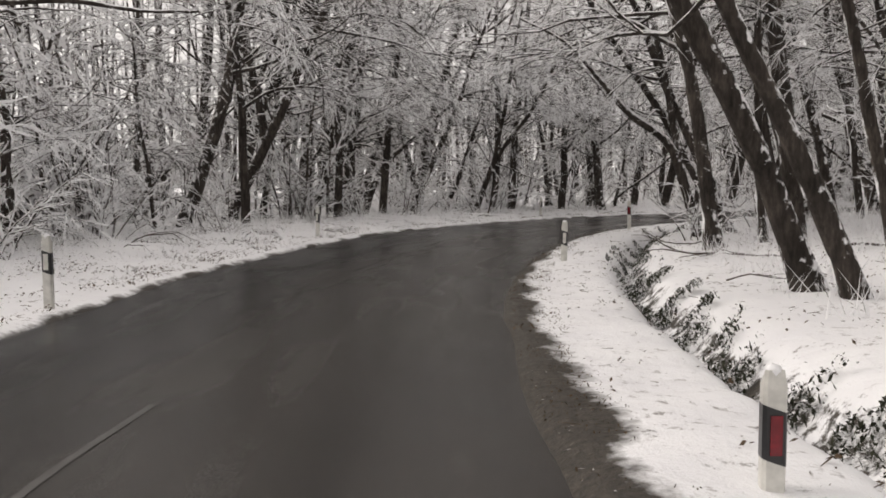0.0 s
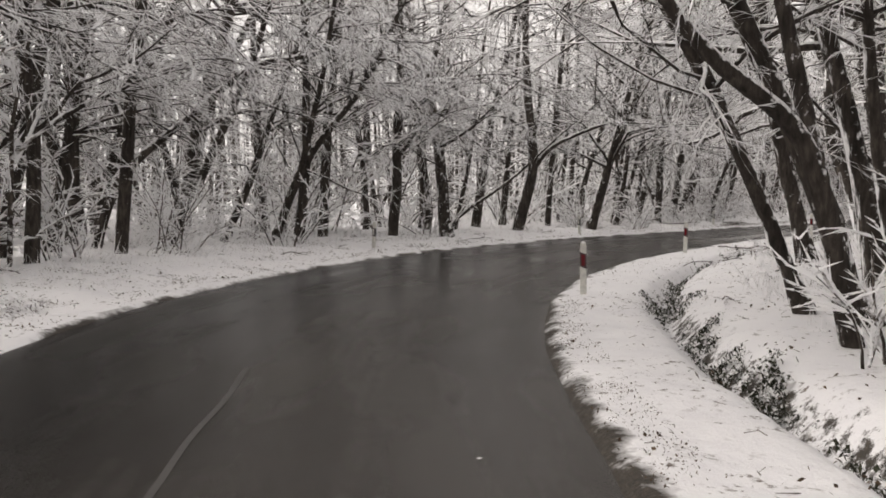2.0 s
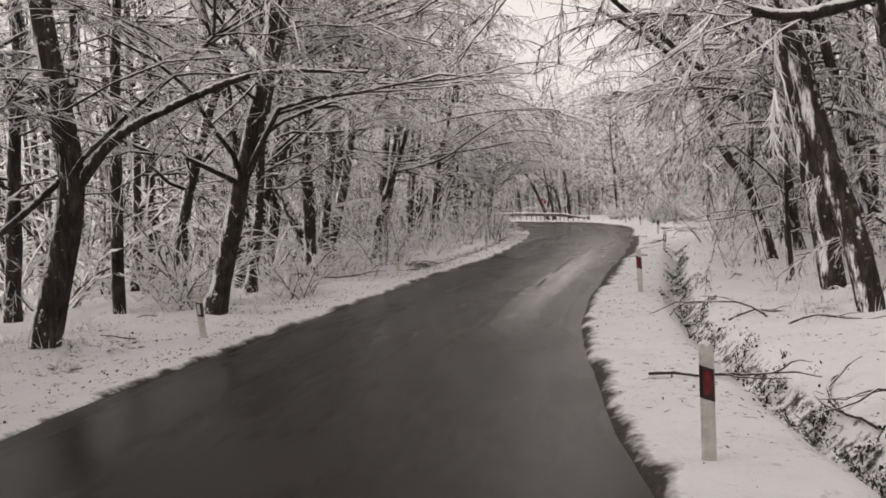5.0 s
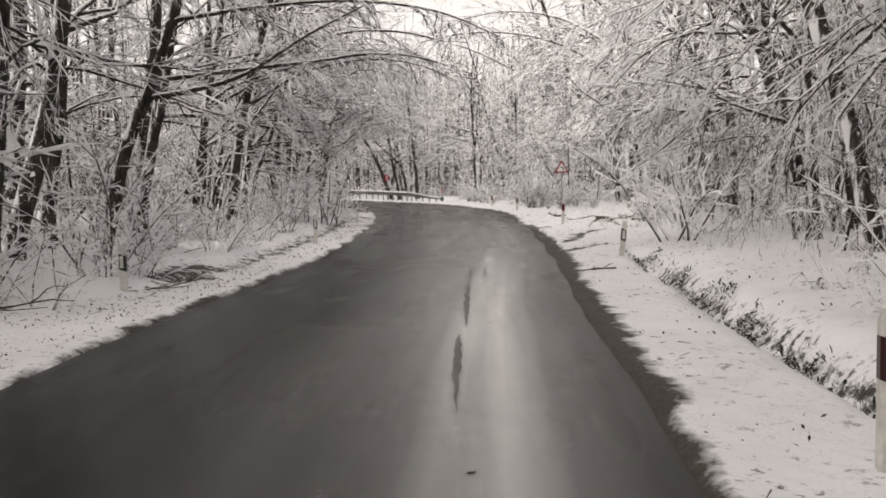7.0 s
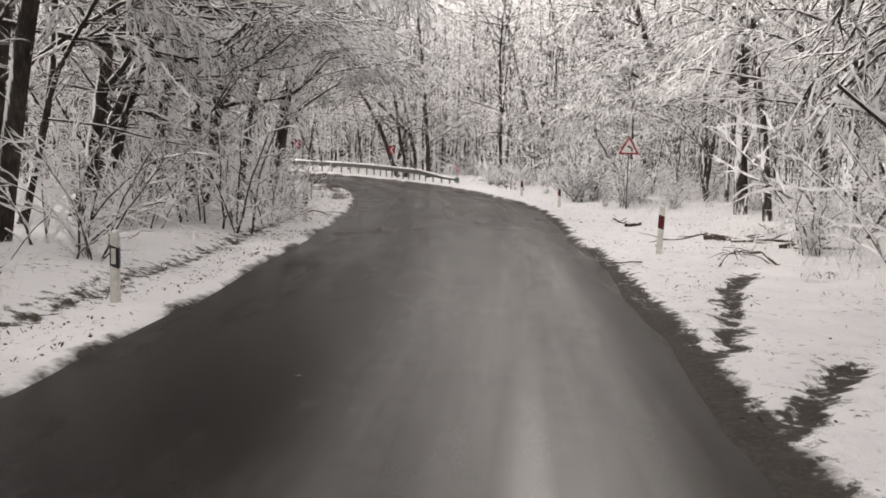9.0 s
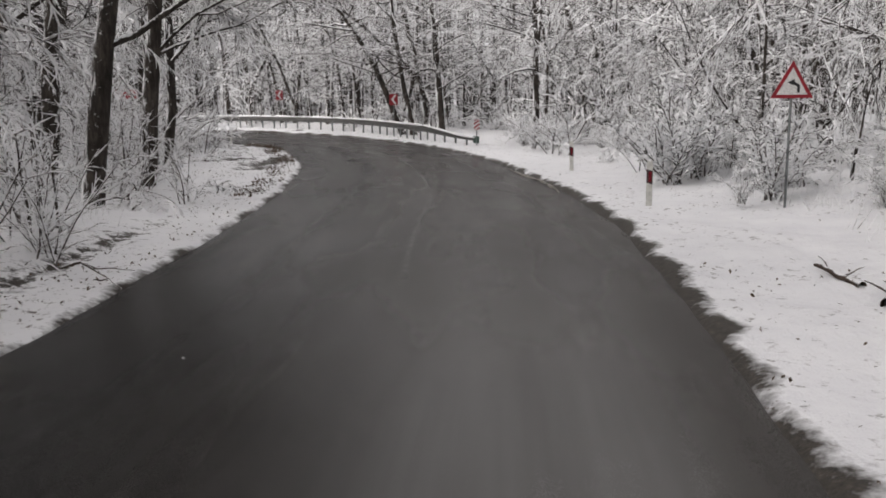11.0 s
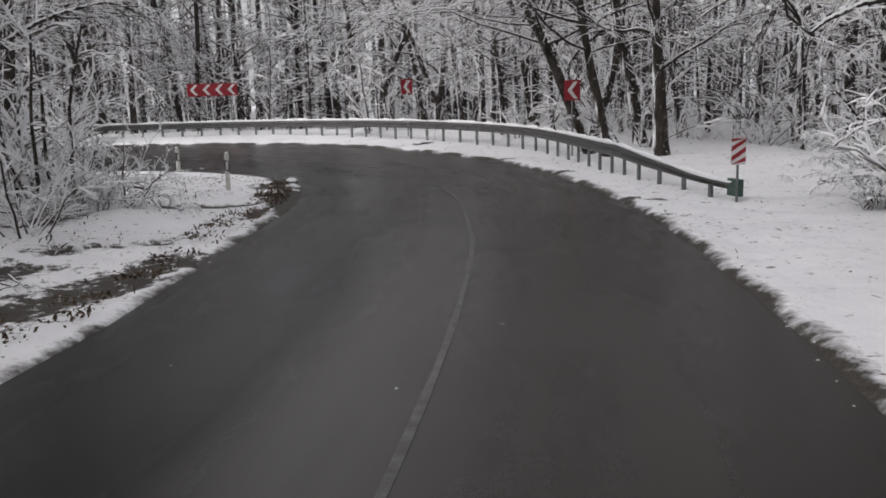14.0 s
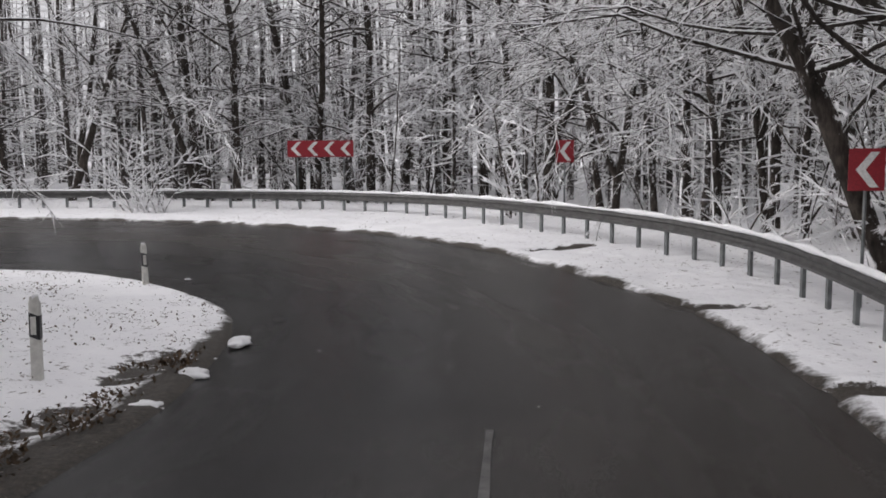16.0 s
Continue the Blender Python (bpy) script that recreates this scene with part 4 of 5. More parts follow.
# trunks beside the road: x, y, thickness, lean towards +x and +y in degrees, sideways bow in metres
STAND_A = [(-6.3, 17.8, 0.5, 14, 3, 0.16, 0.04), (-8.4, 25.5, 0.45, 17, 4, 0.03, 0), (-7.2, 22.7, 0.45, 26, 3, 0.07, 0),
           (-7.9, 29.9, 0.29, 10, 1, -0.1, 0), (-6.6, 30, 0.42, 11, 1, 0.06, 0), (-8.9, 33.8, 0.5, 9, 1, -0.1, 0),
           (-6.3, 32.6, 0.48, 4, 0, 0.04, 0), (-4.1, 38.1, 0.5, 15, -1, 0, 0), (-2.2, 37.2, 0.31, 16, -2, 0.1, 0),
           (-0.2, 35.8, 0.34, 26, -5, -0.45, 0.08), (-4.9, 41.2, 0.5, 16, 2, 0.05, 0), (-7.9, 41, 0.45, 17, 2, -0.27, -0.03),
           (-8.9, 42, 0.4, 5, 1, -0.14, 0), (-11.1, 41.9, 0.5, 10, 2, 0, 0), (-5.6, 44.7, 0.5, 11, 3, 0.04, 0),
           (-11.6, 27.7, 0.5, 7, 1, 0, 0), (-10.2, 36.4, 0.5, 9, 2, 0, 0), (-7.1, 36.4, 0.45, 3, 0, 0, 0)]
STAND_B = [(2.4, 45, 0.36, -9, 1, 0.13, 0), (2.9, 47.6, 0.25, -5, 1, 0, 0), (5.8, 40.4, 0.5, -8, 3, 0.14, -0.03),
           (5, 45, 0.52, 4, -2, 0, 0), (6.3, 45.6, 0.24, 7, -3, 0.03, 0), (13.1, 48.3, 0.5, 16, -8, 0.05, -0.02),
           (15.3, 52.4, 0.33, 2, -1, 0.1, 0), (18.5, 55.6, 0.48, 6, -2, 0.07, -0.02), (20.2, 58.6, 0.46, 9, -4, -0.1, 0.04),
           (17.6, 57.2, 0.34, 6, -2, 0.1, 0), (13.5, 52.5, 0.4, -4, 2, -0.14, 0.08), (18.5, 59.8, 0.43, 8, -5, 0, 0),
           (21.6, 61.5, 0.48, 10, -6, 0.11, -0.07), (14, 68.3, 0.5, 4, -2, 0.1, 0), (14.5, 61.4, 0.42, 6, -3, 0, 0),
           (15.7, 54.6, 0.21, 7, -4, -0.05, 0.03), (3.4, 51, 0.39, 2, -1, 0, 0), (9, 50.5, 0.4, 5, -2, 0, 0)]
STAND_C = [(10.5, 4.2, 0.28, -19, -5, 0.02, 0), (10.1, 5.1, 0.36, -25, -6, 0.09, 0.02), (9.5, 12.3, 0.37, -8, -1, 0.08, 0),
           (10.7, 13.8, 0.21, -9, -1, 0, 0), (10.4, 17.8, 0.34, -21, 0, 0.09, 0), (10.2, 19.3, 0.27, -26, -3, 0.1, 0),
           (12.1, 20, 0.28, -8, -1, -0.16, 0), (13.5, 20.2, 0.34, -8, -1, 0, 0), (12.7, 21.7, 0.45, -14, 1, 0.03, 0),
           (14.2, 27.6, 0.45, -14, 1, -0.1, 0), (12.6, 10.5, 0.3, -12, -3, 0, 0), (14.2, 14, 0.28, -9, 0, 0, 0),
           (11.9, 16.6, 0.24, -11, 0, 0.1, 0), (15.5, 18, 0.34, -8, 0, 0, 0), (13.4, 7.5, 0.3, -14, -3, 0.1, 0), (16, 11, 0.3, -7, 0, 0, 0),
           (17.5, 14.5, 0.3, -6, 0, 0, 0), (14.8, 22.9, 0.28, -9, 0, 0.1, 0)]
STAND_D = [(33.4, 47.5, 0.48, -5, 3, 0, 0), (28, 42.3, 0.42, -4, 2, -0.1, 0.05), (27.6, 40.7, 0.36, -11, 7, -0.08, 0.05),
           (31.5, 43.3, 0.4, -10, 6, 0, 0), (30.4, 45.2, 0.4, -7, 3, 0.1, 0), (38.9, 51.5, 0.36, -11, 11, 0, 0),
           (43.8, 55.2, 0.42, 3, -3, 0, 0), (51.5, 60.8, 0.36, -6, 5, 0, 0), (38.8, 89.5, 0.4, 15, -13, -0.1, 0.07),
           (34.5, 76.7, 0.29, 15, -13, -0.15, 0.13), (33.6, 72.6, 0.22, 15, -13, -0.06, 0.05), (33.7, 74.5, 0.37, 17, -13, 0, 0),
           (32, 72.8, 0.2, 12, -11, 0.1, 0), (36.6, 74.6, 0.28, 5, -5, 0, 0), (25.8, 64.9, 0.38, 10, -9, 0, 0),
           (23.3, 67.2, 0.48, 3, -1, 0, 0), (23.7, 65.7, 0.46, 5, -2, 0.1, 0)]
STAND_E = [(68.3, 102.4, 0.42, -6, 2, 0.08, -0.04), (70, 105.9, 0.45, -9, 5, 0.1, -0.05), (70.2, 109.5, 0.41, 5, -3, 0.1, -0.06),
           (64.9, 91, 0.32, -2, 1, 0, 0), (67.4, 105.1, 0.39, -22, 4, 0, 0), (67.2, 103.7, 0.36, -13, 3, 0, 0),
           (68.1, 112.8, 0.26, -4, 1, 0, 0), (69.3, 112.6, 0.26, -3, 1, 0.04, 0), (70.1, 112.1, 0.26, -5, 1, 0, 0),
           (68.2, 115.1, 0.34, -3, 1, 0.04, 0), (67.2, 118.1, 0.34, -2, 0, 0.05, 0), (68.4, 117.6, 0.3, -5, 1, 0, 0),
           (67.9, 121.3, 0.3, -4, 1, 0, 0), (65.7, 125.9, 0.4, -3, 0, 0, 0), (67, 125.4, 0.48, -2, 0, 0.07, 0),
           (65.5, 131.2, 0.45, -1, 0, 0.06, 0), (63.8, 131.5, 0.39, -1, 0, 0, 0), (60.4, 131.9, 0.5, 0, 0, 0.06, 0),
           (62.5, 137.9, 0.5, 1, 0, 0.16, 0), (57.9, 132.3, 0.4, 4, -1, 0, 0), (54.4, 131.6, 0.45, 3, 0, 0, 0),
           (52.8, 131.9, 0.45, -1, 0, 0, 0), (47, 132.6, 0.4, 15, -2, 0, 0), (53.1, 144.7, 0.5, 1, 0, 0.08, 0),
           (57.7, 140, 0.46, -1, 0, 0, 0), (46.6, 146, 0.5, 16, -5, 0, 0), (74.2, 101, 0.45, -3, 2, 0.18, -0.14)]
taken = []
# sight lines kept open to the signs and posts: x, y, radius
OPEN = [(54.4, 103.4, 2.6), (54.0, 108.0, 2.6), (11.0, 2.5, 4.0), (10.2, 9.4, 2.4), (51.4, 70.5, 4.2), (57.6, 123.4, 4.2), (65.0, 114.0, 3.0), (66.0, 102.6, 3.2), (52.0, 71.0, 2.6), (49.2, 68.7, 4.0), (46.8, 66.9, 3.0), (44.4, 63.6, 3.0), (63.5, 92.8, 1.8)] + [(p[0], p[1], 1.0) for p in POSTS_RIGHT + POSTS_DARK + POSTS_GREY + POSTS_LEFT] + [(p[0], p[1], 1.9) for p in rail_line[::6]]


def to_road(x, y):
    v = MID[int(np.argmin(((MID - (x, y)) ** 2).sum(1)))] - (x, y)
    return math.degrees(math.atan2(v[1], v[0]))


for k, (x, y, thickness, lx, ly, bx, by) in enumerate(STAND_A + STAND_B + STAND_C + STAND_D + STAND_E):
    taken.append((x, y))
    put_own(1000 + k, x, y, to_road(x, y) + 40 * math.sin(k * 2.4), min(max(thickness / 0.4, 0.85), 1.15), (lx, ly), thickness, (bx, by))


def hero(seed, label, base, stems, thick=0.85, twig=M_TWIG, droop=0.16):
    """A tree with particular limbs: stems are (points, thick end, thin end, sprays, twigs, length)."""
    t = Grower(seed, thick)
    b = np.array(base)
    for pts, r0, r1, sprays, twigs, length in stems:
        t.limb(curve(np.array(pts, float) - b, 4), r0, r1, sprays, twigs, length, 9 if r0 > 0.1 else 7, droop)
    ob = t.finish("tree", label, "tree", M_BARK, twig)
    ob.matrix_basis = Matrix.Translation(base)
    taken.append((base[0], base[1]))
    return ob


hero(701, "dark tree arching far over towards the road", (-5.6, 34.0, 0.1),
     [([(-5.6, 34, -0.4), (-5.1, 34.1, 1.5), (-4.3, 34.1, 2.8), (-2.7, 34.3, 4.2), (-0.6, 34.5, 5.9), (1.4, 34.7, 6.4), (2.1, 34.7, 7.4), (2.7, 34.8, 7.9)], 0.17, 0.05, 26, 7, 1.8),
      ([(-4.3, 34.1, 2.8), (-4.9, 34.2, 5.0), (-4.2, 34.6, 8.0), (-4.6, 34.4, 12.0)], 0.12, 0.05, 14, 6, 1.6),
      ([(-0.6, 34.5, 5.9), (0.6, 34.2, 5.7), (2.4, 34.0, 5.2), (3.6, 33.6, 4.7)], 0.05, 0.015, 12, 7, 1.3)])
hero(702, "old mossy tree with two snow-topped limbs over the verge", (17.0, 29.6, 0.15),
     [([(17.0, 29.6, -0.4), (16.6, 30.0, 1.8), (16.0, 30.3, 3.7), (15.8, 30.0, 6.0), (15.2, 29.8, 9.0), (15.0, 29.8, 13)], 0.28, 0.12, 12, 7, 1.6),
      ([(17.3, 29.4, -0.4), (17.4, 29.5, 2.0), (16.9, 29.6, 5.0), (17.0, 29.4, 9.0)], 0.22, 0.1, 10, 6, 1.4),
      ([(16.0, 30.3, 3.8), (15.2, 30.7, 4.3), (14.6, 30.9, 4.4), (13.9, 31.2, 4.2), (13.6, 31.3, 3.9), (13.1, 31.5, 3.6), (12.5, 31.8, 3.4), (12.2, 32.0, 3.45)], 0.10, 0.035, 12, 6, 0.8),
      ([(16.1, 30.3, 3.4), (15.3, 30.8, 3.7), (14.6, 31.1, 3.9), (14.0, 31.4, 3.7), (13.4, 31.6, 3.5)], 0.08, 0.03, 9, 6, 0.8)])
hero(703, "slim dark tree bending over the verge", (9.6, 16.5, 0.1),
     [([(9.6, 16.5, -0.4), (9.0, 16.3, 1.8), (8.6, 16.3, 2.7), (7.8, 16.2, 3.3), (7.3, 16.2, 3.8), (6.9, 16.1, 4.3), (6.0, 16.1, 5.3), (4.8, 16.3, 6.0)], 0.14, 0.03, 22, 7, 1.3),
      ([(9.0, 16.3, 1.8), (8.7, 16.6, 3.6), (8.3, 16.8, 5.6), (7.6, 17.0, 8.5)], 0.11, 0.05, 12, 7, 1.4)], 0.5)
hero(704, "thick dark tree with a long limb reaching over the road", (9.0, 45.3, 0.15),
     [([(9.0, 45.3, -0.4), (9.4, 45.1, 1.2), (9.8, 44.8, 3.2), (9.6, 44.8, 5.5), (9.4, 45.0, 9), (9.6, 45.0, 13)], 0.30, 0.13, 14, 7, 1.8),
      ([(9.8, 44.8, 3.0), (10.5, 44.3, 3.9), (11.4, 43.8, 4.4), (12.4, 43.1, 4.8), (13.1, 42.7, 4.9), (14.4, 42.0, 4.8)], 0.11, 0.03, 18, 7, 1.2),
      ([(9.6, 45.0, 4.0), (10.1, 45.4, 5.4), (10.2, 45.8, 7.2)], 0.14, 0.06, 10, 6, 1.6),
      ([(9.7, 44.9, 4.6), (8.4, 43.8, 5.2), (7.0, 42.8, 5.0), (5.6, 41.8, 4.5)], 0.08, 0.02, 22, 8, 1.3)])
hero(705, "dark tree bending towards the road", (28.0, 44.1, 0.15),
     [([(28.0, 44.1, -0.4), (27.4, 44.5, 2.4), (26.8, 44.8, 3.4), (26.3, 45.1, 5.0), (25.5, 45.6, 6.3), (24.0, 46.6, 7.6)], 0.17, 0.05, 26, 8, 1.9),
      ([(27.4, 44.5, 2.4), (27.9, 44.8, 5.0), (28.2, 45.2, 8.0), (27.8, 45.4, 11.0)], 0.14, 0.06, 14, 7, 1.8)])
hero(706, "thick tree with a bare horizontal limb over the verge", (26.3, 66.0, 0.2),
     [([(26.3, 66.0, -0.4), (26.6, 65.9, 2.0), (26.8, 65.8, 4.2), (27.1, 65.5, 7.0), (27.3, 65.4, 12.0)], 0.26, 0.12, 16, 7, 2.0),
      ([(26.8, 65.8, 4.0), (29.5, 68.3, 4.3), (32.5, 69.6, 4.15), (34.8, 69.5, 3.92), (34.6, 68.0, 4.05), (34.2, 66.1, 4.3)], 0.09, 0.03, 12, 5, 0.7)])
hero(708, "leaning dark tree arching its boughs over the road", (23.2, 60.6, 0.15),
     [([(23.15, 60.65, -0.4), (23.5, 60.3, 1.35), (23.8, 60.05, 2.8), (24.25, 59.65, 4.1), (24.6, 59.3, 5.4), (25.2, 58.8, 7.5), (26.4, 57.8, 9.5)], 0.19, 0.06, 20, 8, 1.6),
      ([(24.2, 59.7, 3.9), (25.3, 58.7, 4.15), (26.0, 58.0, 4.5), (26.9, 57.3, 5.2), (28.0, 56.4, 5.9)], 0.075, 0.02, 18, 9, 1.2),
      ([(24.4, 59.5, 4.3), (26.3, 57.8, 4.55), (27.0, 57.1, 4.62), (27.8, 56.4, 4.75), (28.5, 55.7, 4.7), (29.2, 55.1, 4.45)], 0.06, 0.015, 26, 10, 1.1),
      ([(24.7, 59.2, 5.6), (26.5, 58.6, 6.0), (28.4, 57.6, 6.2), (30.2, 56.6, 6.0), (31.6, 55.8, 5.4)], 0.06, 0.015, 30, 10, 1.3),
      ([(24.9, 59.1, 6.2), (26.2, 60.8, 6.8), (28.0, 62.4, 6.9), (30.0, 63.2, 6.5), (32.0, 63.4, 5.9)], 0.06, 0.015, 30, 10, 1.4)], 0.85, M_HANG, 0.45)
hero(709, "dark tree with long boughs drooping over the road", (30.4, 68.2, 0.2),
     [([(30.4, 68.2, -0.4), (30.7, 67.8, 2.5), (31.0, 67.3, 5.0), (31.6, 66.6, 8.0), (32.2, 66.0, 11.0)], 0.2, 0.08, 18, 8, 1.8),
      ([(31.0, 67.3, 4.6), (32.2, 65.8, 5.6), (33.6, 64.2, 6.0), (34.8, 62.9, 5.8), (35.8, 61.8, 5.2)], 0.07, 0.015, 30, 10, 1.3),
      ([(31.2, 67.0, 5.8), (33.4, 66.2, 7.0), (35.8, 65.2, 7.3), (38.0, 64.0, 6.8), (39.6, 63.0, 6.0)], 0.07, 0.015, 32, 10, 1.5),
      ([(31.5, 66.7, 7.4), (33.6, 67.8, 8.4), (36.2, 68.8, 8.6), (39.0, 69.4, 8.0), (41.0, 69.6, 7.2)], 0.07, 0.015, 34, 10, 1.6),
      ([(31.7, 66.4, 8.4), (33.0, 64.2, 9.2), (35.0, 62.6, 9.3), (37.2, 61.6, 8.6)], 0.06, 0.015, 30, 10, 1.6)])
hero(710, "snowy tree stretching its boughs across the road", (50.4, 64.6, 0.2),
     [([(50.4, 64.6, -0.4), (50.2, 64.9, 3.0), (49.9, 65.4, 6.5), (49.6, 65.8, 10.5), (49.4, 66.2, 13.5)], 0.15, 0.06, 18, 9, 1.8),
      ([(50.0, 65.3, 6.0), (48.4, 66.6, 7.6), (46.6, 68.4, 8.6), (44.6, 70.4, 8.8), (42.8, 72.2, 8.4)], 0.07, 0.015, 34, 11, 1.7),
      ([(49.8, 65.6, 7.8), (48.8, 67.8, 9.4), (48.0, 70.4, 10.2), (47.2, 73.0, 10.2), (46.4, 75.4, 9.6)], 0.07, 0.015, 34, 11, 1.8),
      ([(49.6, 65.8, 9.4), (47.4, 66.2, 10.8), (44.8, 66.8, 11.2), (42.4, 67.6, 10.8)], 0.06, 0.015, 30, 11, 1.8)], 1.5)
hero(707, "dark tree with a limb reaching out high over the road", (-2.6, 0.4, 0.1),
     [([(-2.6, 0.4, -0.4), (-2.2, 0.5, 2.0), (-1.6, 0.6, 4.0), (-1.6, 0.8, 8.0)], 0.2, 0.1, 10, 6, 1.5),
      ([(-1.7, 0.6, 3.4), (0.0, 0.9, 3.55), (1.5, 1.1, 3.5), (2.2, 1.3, 3.52), (2.9, 1.5, 3.42), (3.5, 1.6, 3.4)], 0.05, 0.015, 10, 5, 0.8)])


def bough_tree(seed, x, y, thickness=0.17, reach=6.5, count=5, tall=12.0, thick=1.0):
    """A tree whose boughs hang over the road, thick with snowy twigs."""
    m = Matrix.Translation((x, y, floor_z(x, y)))
    t = Grower(seed, thick, m)
    g = t.g
    a = radians(to_road(x, y))
    p = t.line((0, 0, -0.5), (math.cos(a) * 0.12, math.sin(a) * 0.12, 1), tall, 10, 0.05, -0.03)
    t.wood.tube(p, thickness * np.linspace(1.3, 0.4, 11), 10)
    for k in range(count):
        i = int(g.integers(3, 7 if tall < 13 else 9))
        b = a + g.normal(0, 0.6)
        lp = t.raised(t.line(p[i], (math.cos(b), math.sin(b), g.uniform(0.35, 0.9)), reach * g.uniform(0.7, 1.1), 9, 0.12, 0.2))
        t.limb(lp, g.uniform(0.045, 0.08), 0.012, 18, 11, 1.4, 6, 0.32)
        for _ in range(4):
            j = int(g.integers(2, 7))
            sp = t.raised(t.line(lp[j], unit(lp[j + 1] - lp[j]) + g.normal(0, 0.5, 3) * (1, 1, 0.3), reach * 0.4, 5, 0.15, 0.25))
            t.limb(sp, 0.03, 0.01, 9, 11, 1.0, 4, 0.32)
    ob = t.finish("tree", "tree with snowy boughs hanging over the road", "tree", M_BARK, M_TWIG if seed % 2 else M_BUSH)
    ob.matrix_basis = m
    taken.append((x, y))


for k, (x, y) in enumerate([(29.2, 68.4), (33.2, 72.2), (37.8, 76.0), (42.6, 80.6), (46.5, 87.0), (-4.4, 27.0), (0.4, 36.6), (3.6, 40.4), (16.2, 55.0),
                            (24.4, 37.6), (49.0, 60.6), (52.2, 66.6), (40.2, 78.4), (38.4, 51.0), (44.0, 56.4), (31.0, 71.4), (35.2, 73.6), (41.2, 52.8), (51.8, 62.8), (44.8, 84.0), (48.9, 95.4), (50.2, 100.6)]):
    bough_tree(900 + k, x, y, 0.12 + 0.02 * (k % 4), thick=1.0 if x < 24 or y > 90 else 1.6)
for k, (x, y) in enumerate([(38.6, 78.6), (43.0, 86.0), (46.0, 92.0), (45.5, 100.0), (58.0, 66.5), (63.5, 76.5)]):
    bough_tree(980 + k, x, y, 0.18, 5.2, 12, 18.0, 1.8)
# taller ones that close the sky above the road
for k, (x, y) in enumerate([(-5.4, 20.6), (-3.6, 30.6), (1.0, 39.6), (7.4, 47.6), (11.4, 50.6), (16.4, 56.4), (20.8, 60.2), (11.6, 14.6), (15.8, 24.0),
                            (19.4, 33.4), (20.4, 36.4), (22.6, 38.6), (26.2, 41.2), (33.8, 44.8), (38.4, 48.2), (40.6, 51.0), (34.8, 75.6)]):
    bough_tree(950 + k, x, y, 0.13 + 0.02 * (k % 4), 6.2, 8, 15.0 + k % 3, 1.0 if x < 24 else 1.4)


def spread(kinds, count, lo, hi, apart, size, lean_road=0.0, seed=0, s0=0.0, s1=1.0, sides=(0, 1), keep=True):
    """Stand plants at random beside the road, between lo and hi metres from its edge."""
    g = np.random.default_rng(seed)
    done = tries = 0
    while done < count and tries < count * 30:
        tries += 1
        i = int(g.uniform(s0, s1) * (len(R) - 1))
        side = sides[int(g.integers(0, len(sides)))]
        e, n = ((R, RN), (L, LN))[side]
        d = lo + (hi - lo) * g.random()
        x, y = e[i] + n[i] * d
        if float(road_gap(np.array(x), np.array(y))) < 3.3 + lo or any((x - a) ** 2 + (y - b) ** 2 < apart ** 2 for a, b in taken) or any((x - a) ** 2 + (y - b) ** 2 < r * r for a, b, r in OPEN):
            continue
        if keep:
            taken.append((x, y))
        lean = (-n[i][0] * lean_road + g.normal(0, 3), -n[i][1] * lean_road + g.normal(0, 3))
        if kinds is None:
            put_own(2000 + tries, x, y, to_road(x, y) + g.normal(0, 40), g.uniform(*size), lean)
        else:
            put(kinds, int(g.integers(0, len(kinds))), x, y, to_road(x, y) + g.normal(0, 60), g.uniform(*size), lean)
        done += 1


spread(None, 30, 5.0, 12, 2.6, (0.7, 1.1), 4.0, 11, 0.1)
for k, (x, y) in enumerate([(-4.6, 8.5), (-6.6, 12.0), (-7.6, 15.5), (-5.4, 15.2), (-9.2, 11.0), (-8.0, 7.0)]):
    taken.append((x, y))
    put(FLUFFY, k, x, y, k * 70, 0.55 + 0.08 * (k % 4))
for k, (x, y) in enumerate([(22.4, 36.6), (25.6, 38.6), (23.6, 40.4), (33.4, 48.2), (36.4, 50.6), (39.6, 53.4), (42.4, 56.4), (35.4, 47.4), (45.2, 59.0), (38.4, 50.6), (30.4, 45.6)]):
    taken.append((x, y))
    put(WEEPING, k, x, y, to_road(x, y) + 20 * (k % 3), 0.6 + 0.09 * (k % 5))
spread(FLUFFY, 17, 5.0, 14, 1.8, (0.75, 1.4), 6.0, 21, 0.50, 0.70, (0,))
spread(FLUFFY, 16, 5.0, 14, 1.8, (0.8, 1.3), 4.0, 22, 0.48, 0.74, (1,))
spread(FLUFFY, 8, 5.0, 10, 2.0, (0.5, 0.9), 3.0, 23, 0.15, 0.45, (1,))
spread(FAR, 56, 6.5, 20, 1.8, (0.75, 1.3), 1.0, 12, 0.08)
spread(SAPLING, 54, 4.2, 16, 1.0, (0.6, 1.2), 2.0, 13, 0.08)
for k, (x, y) in enumerate([(40.5, 87.5), (42.5, 97.0), (37.5, 83.5), (70.5, 96.0), (72.5, 101.0), (69.5, 91.0), (66.5, 88.5), (73.5, 108.0), (63.0, 131.5), (57.0, 134.0), (68.0, 128.0)]):
    taken.append((x, y))
    put(FLUFFY, k, x, y, k * 67, 1.25 + 0.15 * (k % 4))
spread(BUSH, 46, 6, 17, 1.0, (1.2, 2.2), 0.0, 43, 0.12, 0.5, (1,), keep=False)
spread(LADEN, 14, 7, 16, 1.5, (0.5, 0.9), 0.0, 44, 0.12, 0.5, (1,), keep=False)
spread(BRAMBLE, 130, 1.0, 6, 0.5, (0.5, 1.3), 0.0, 41, 0.05, 0.74, (1,), keep=False)
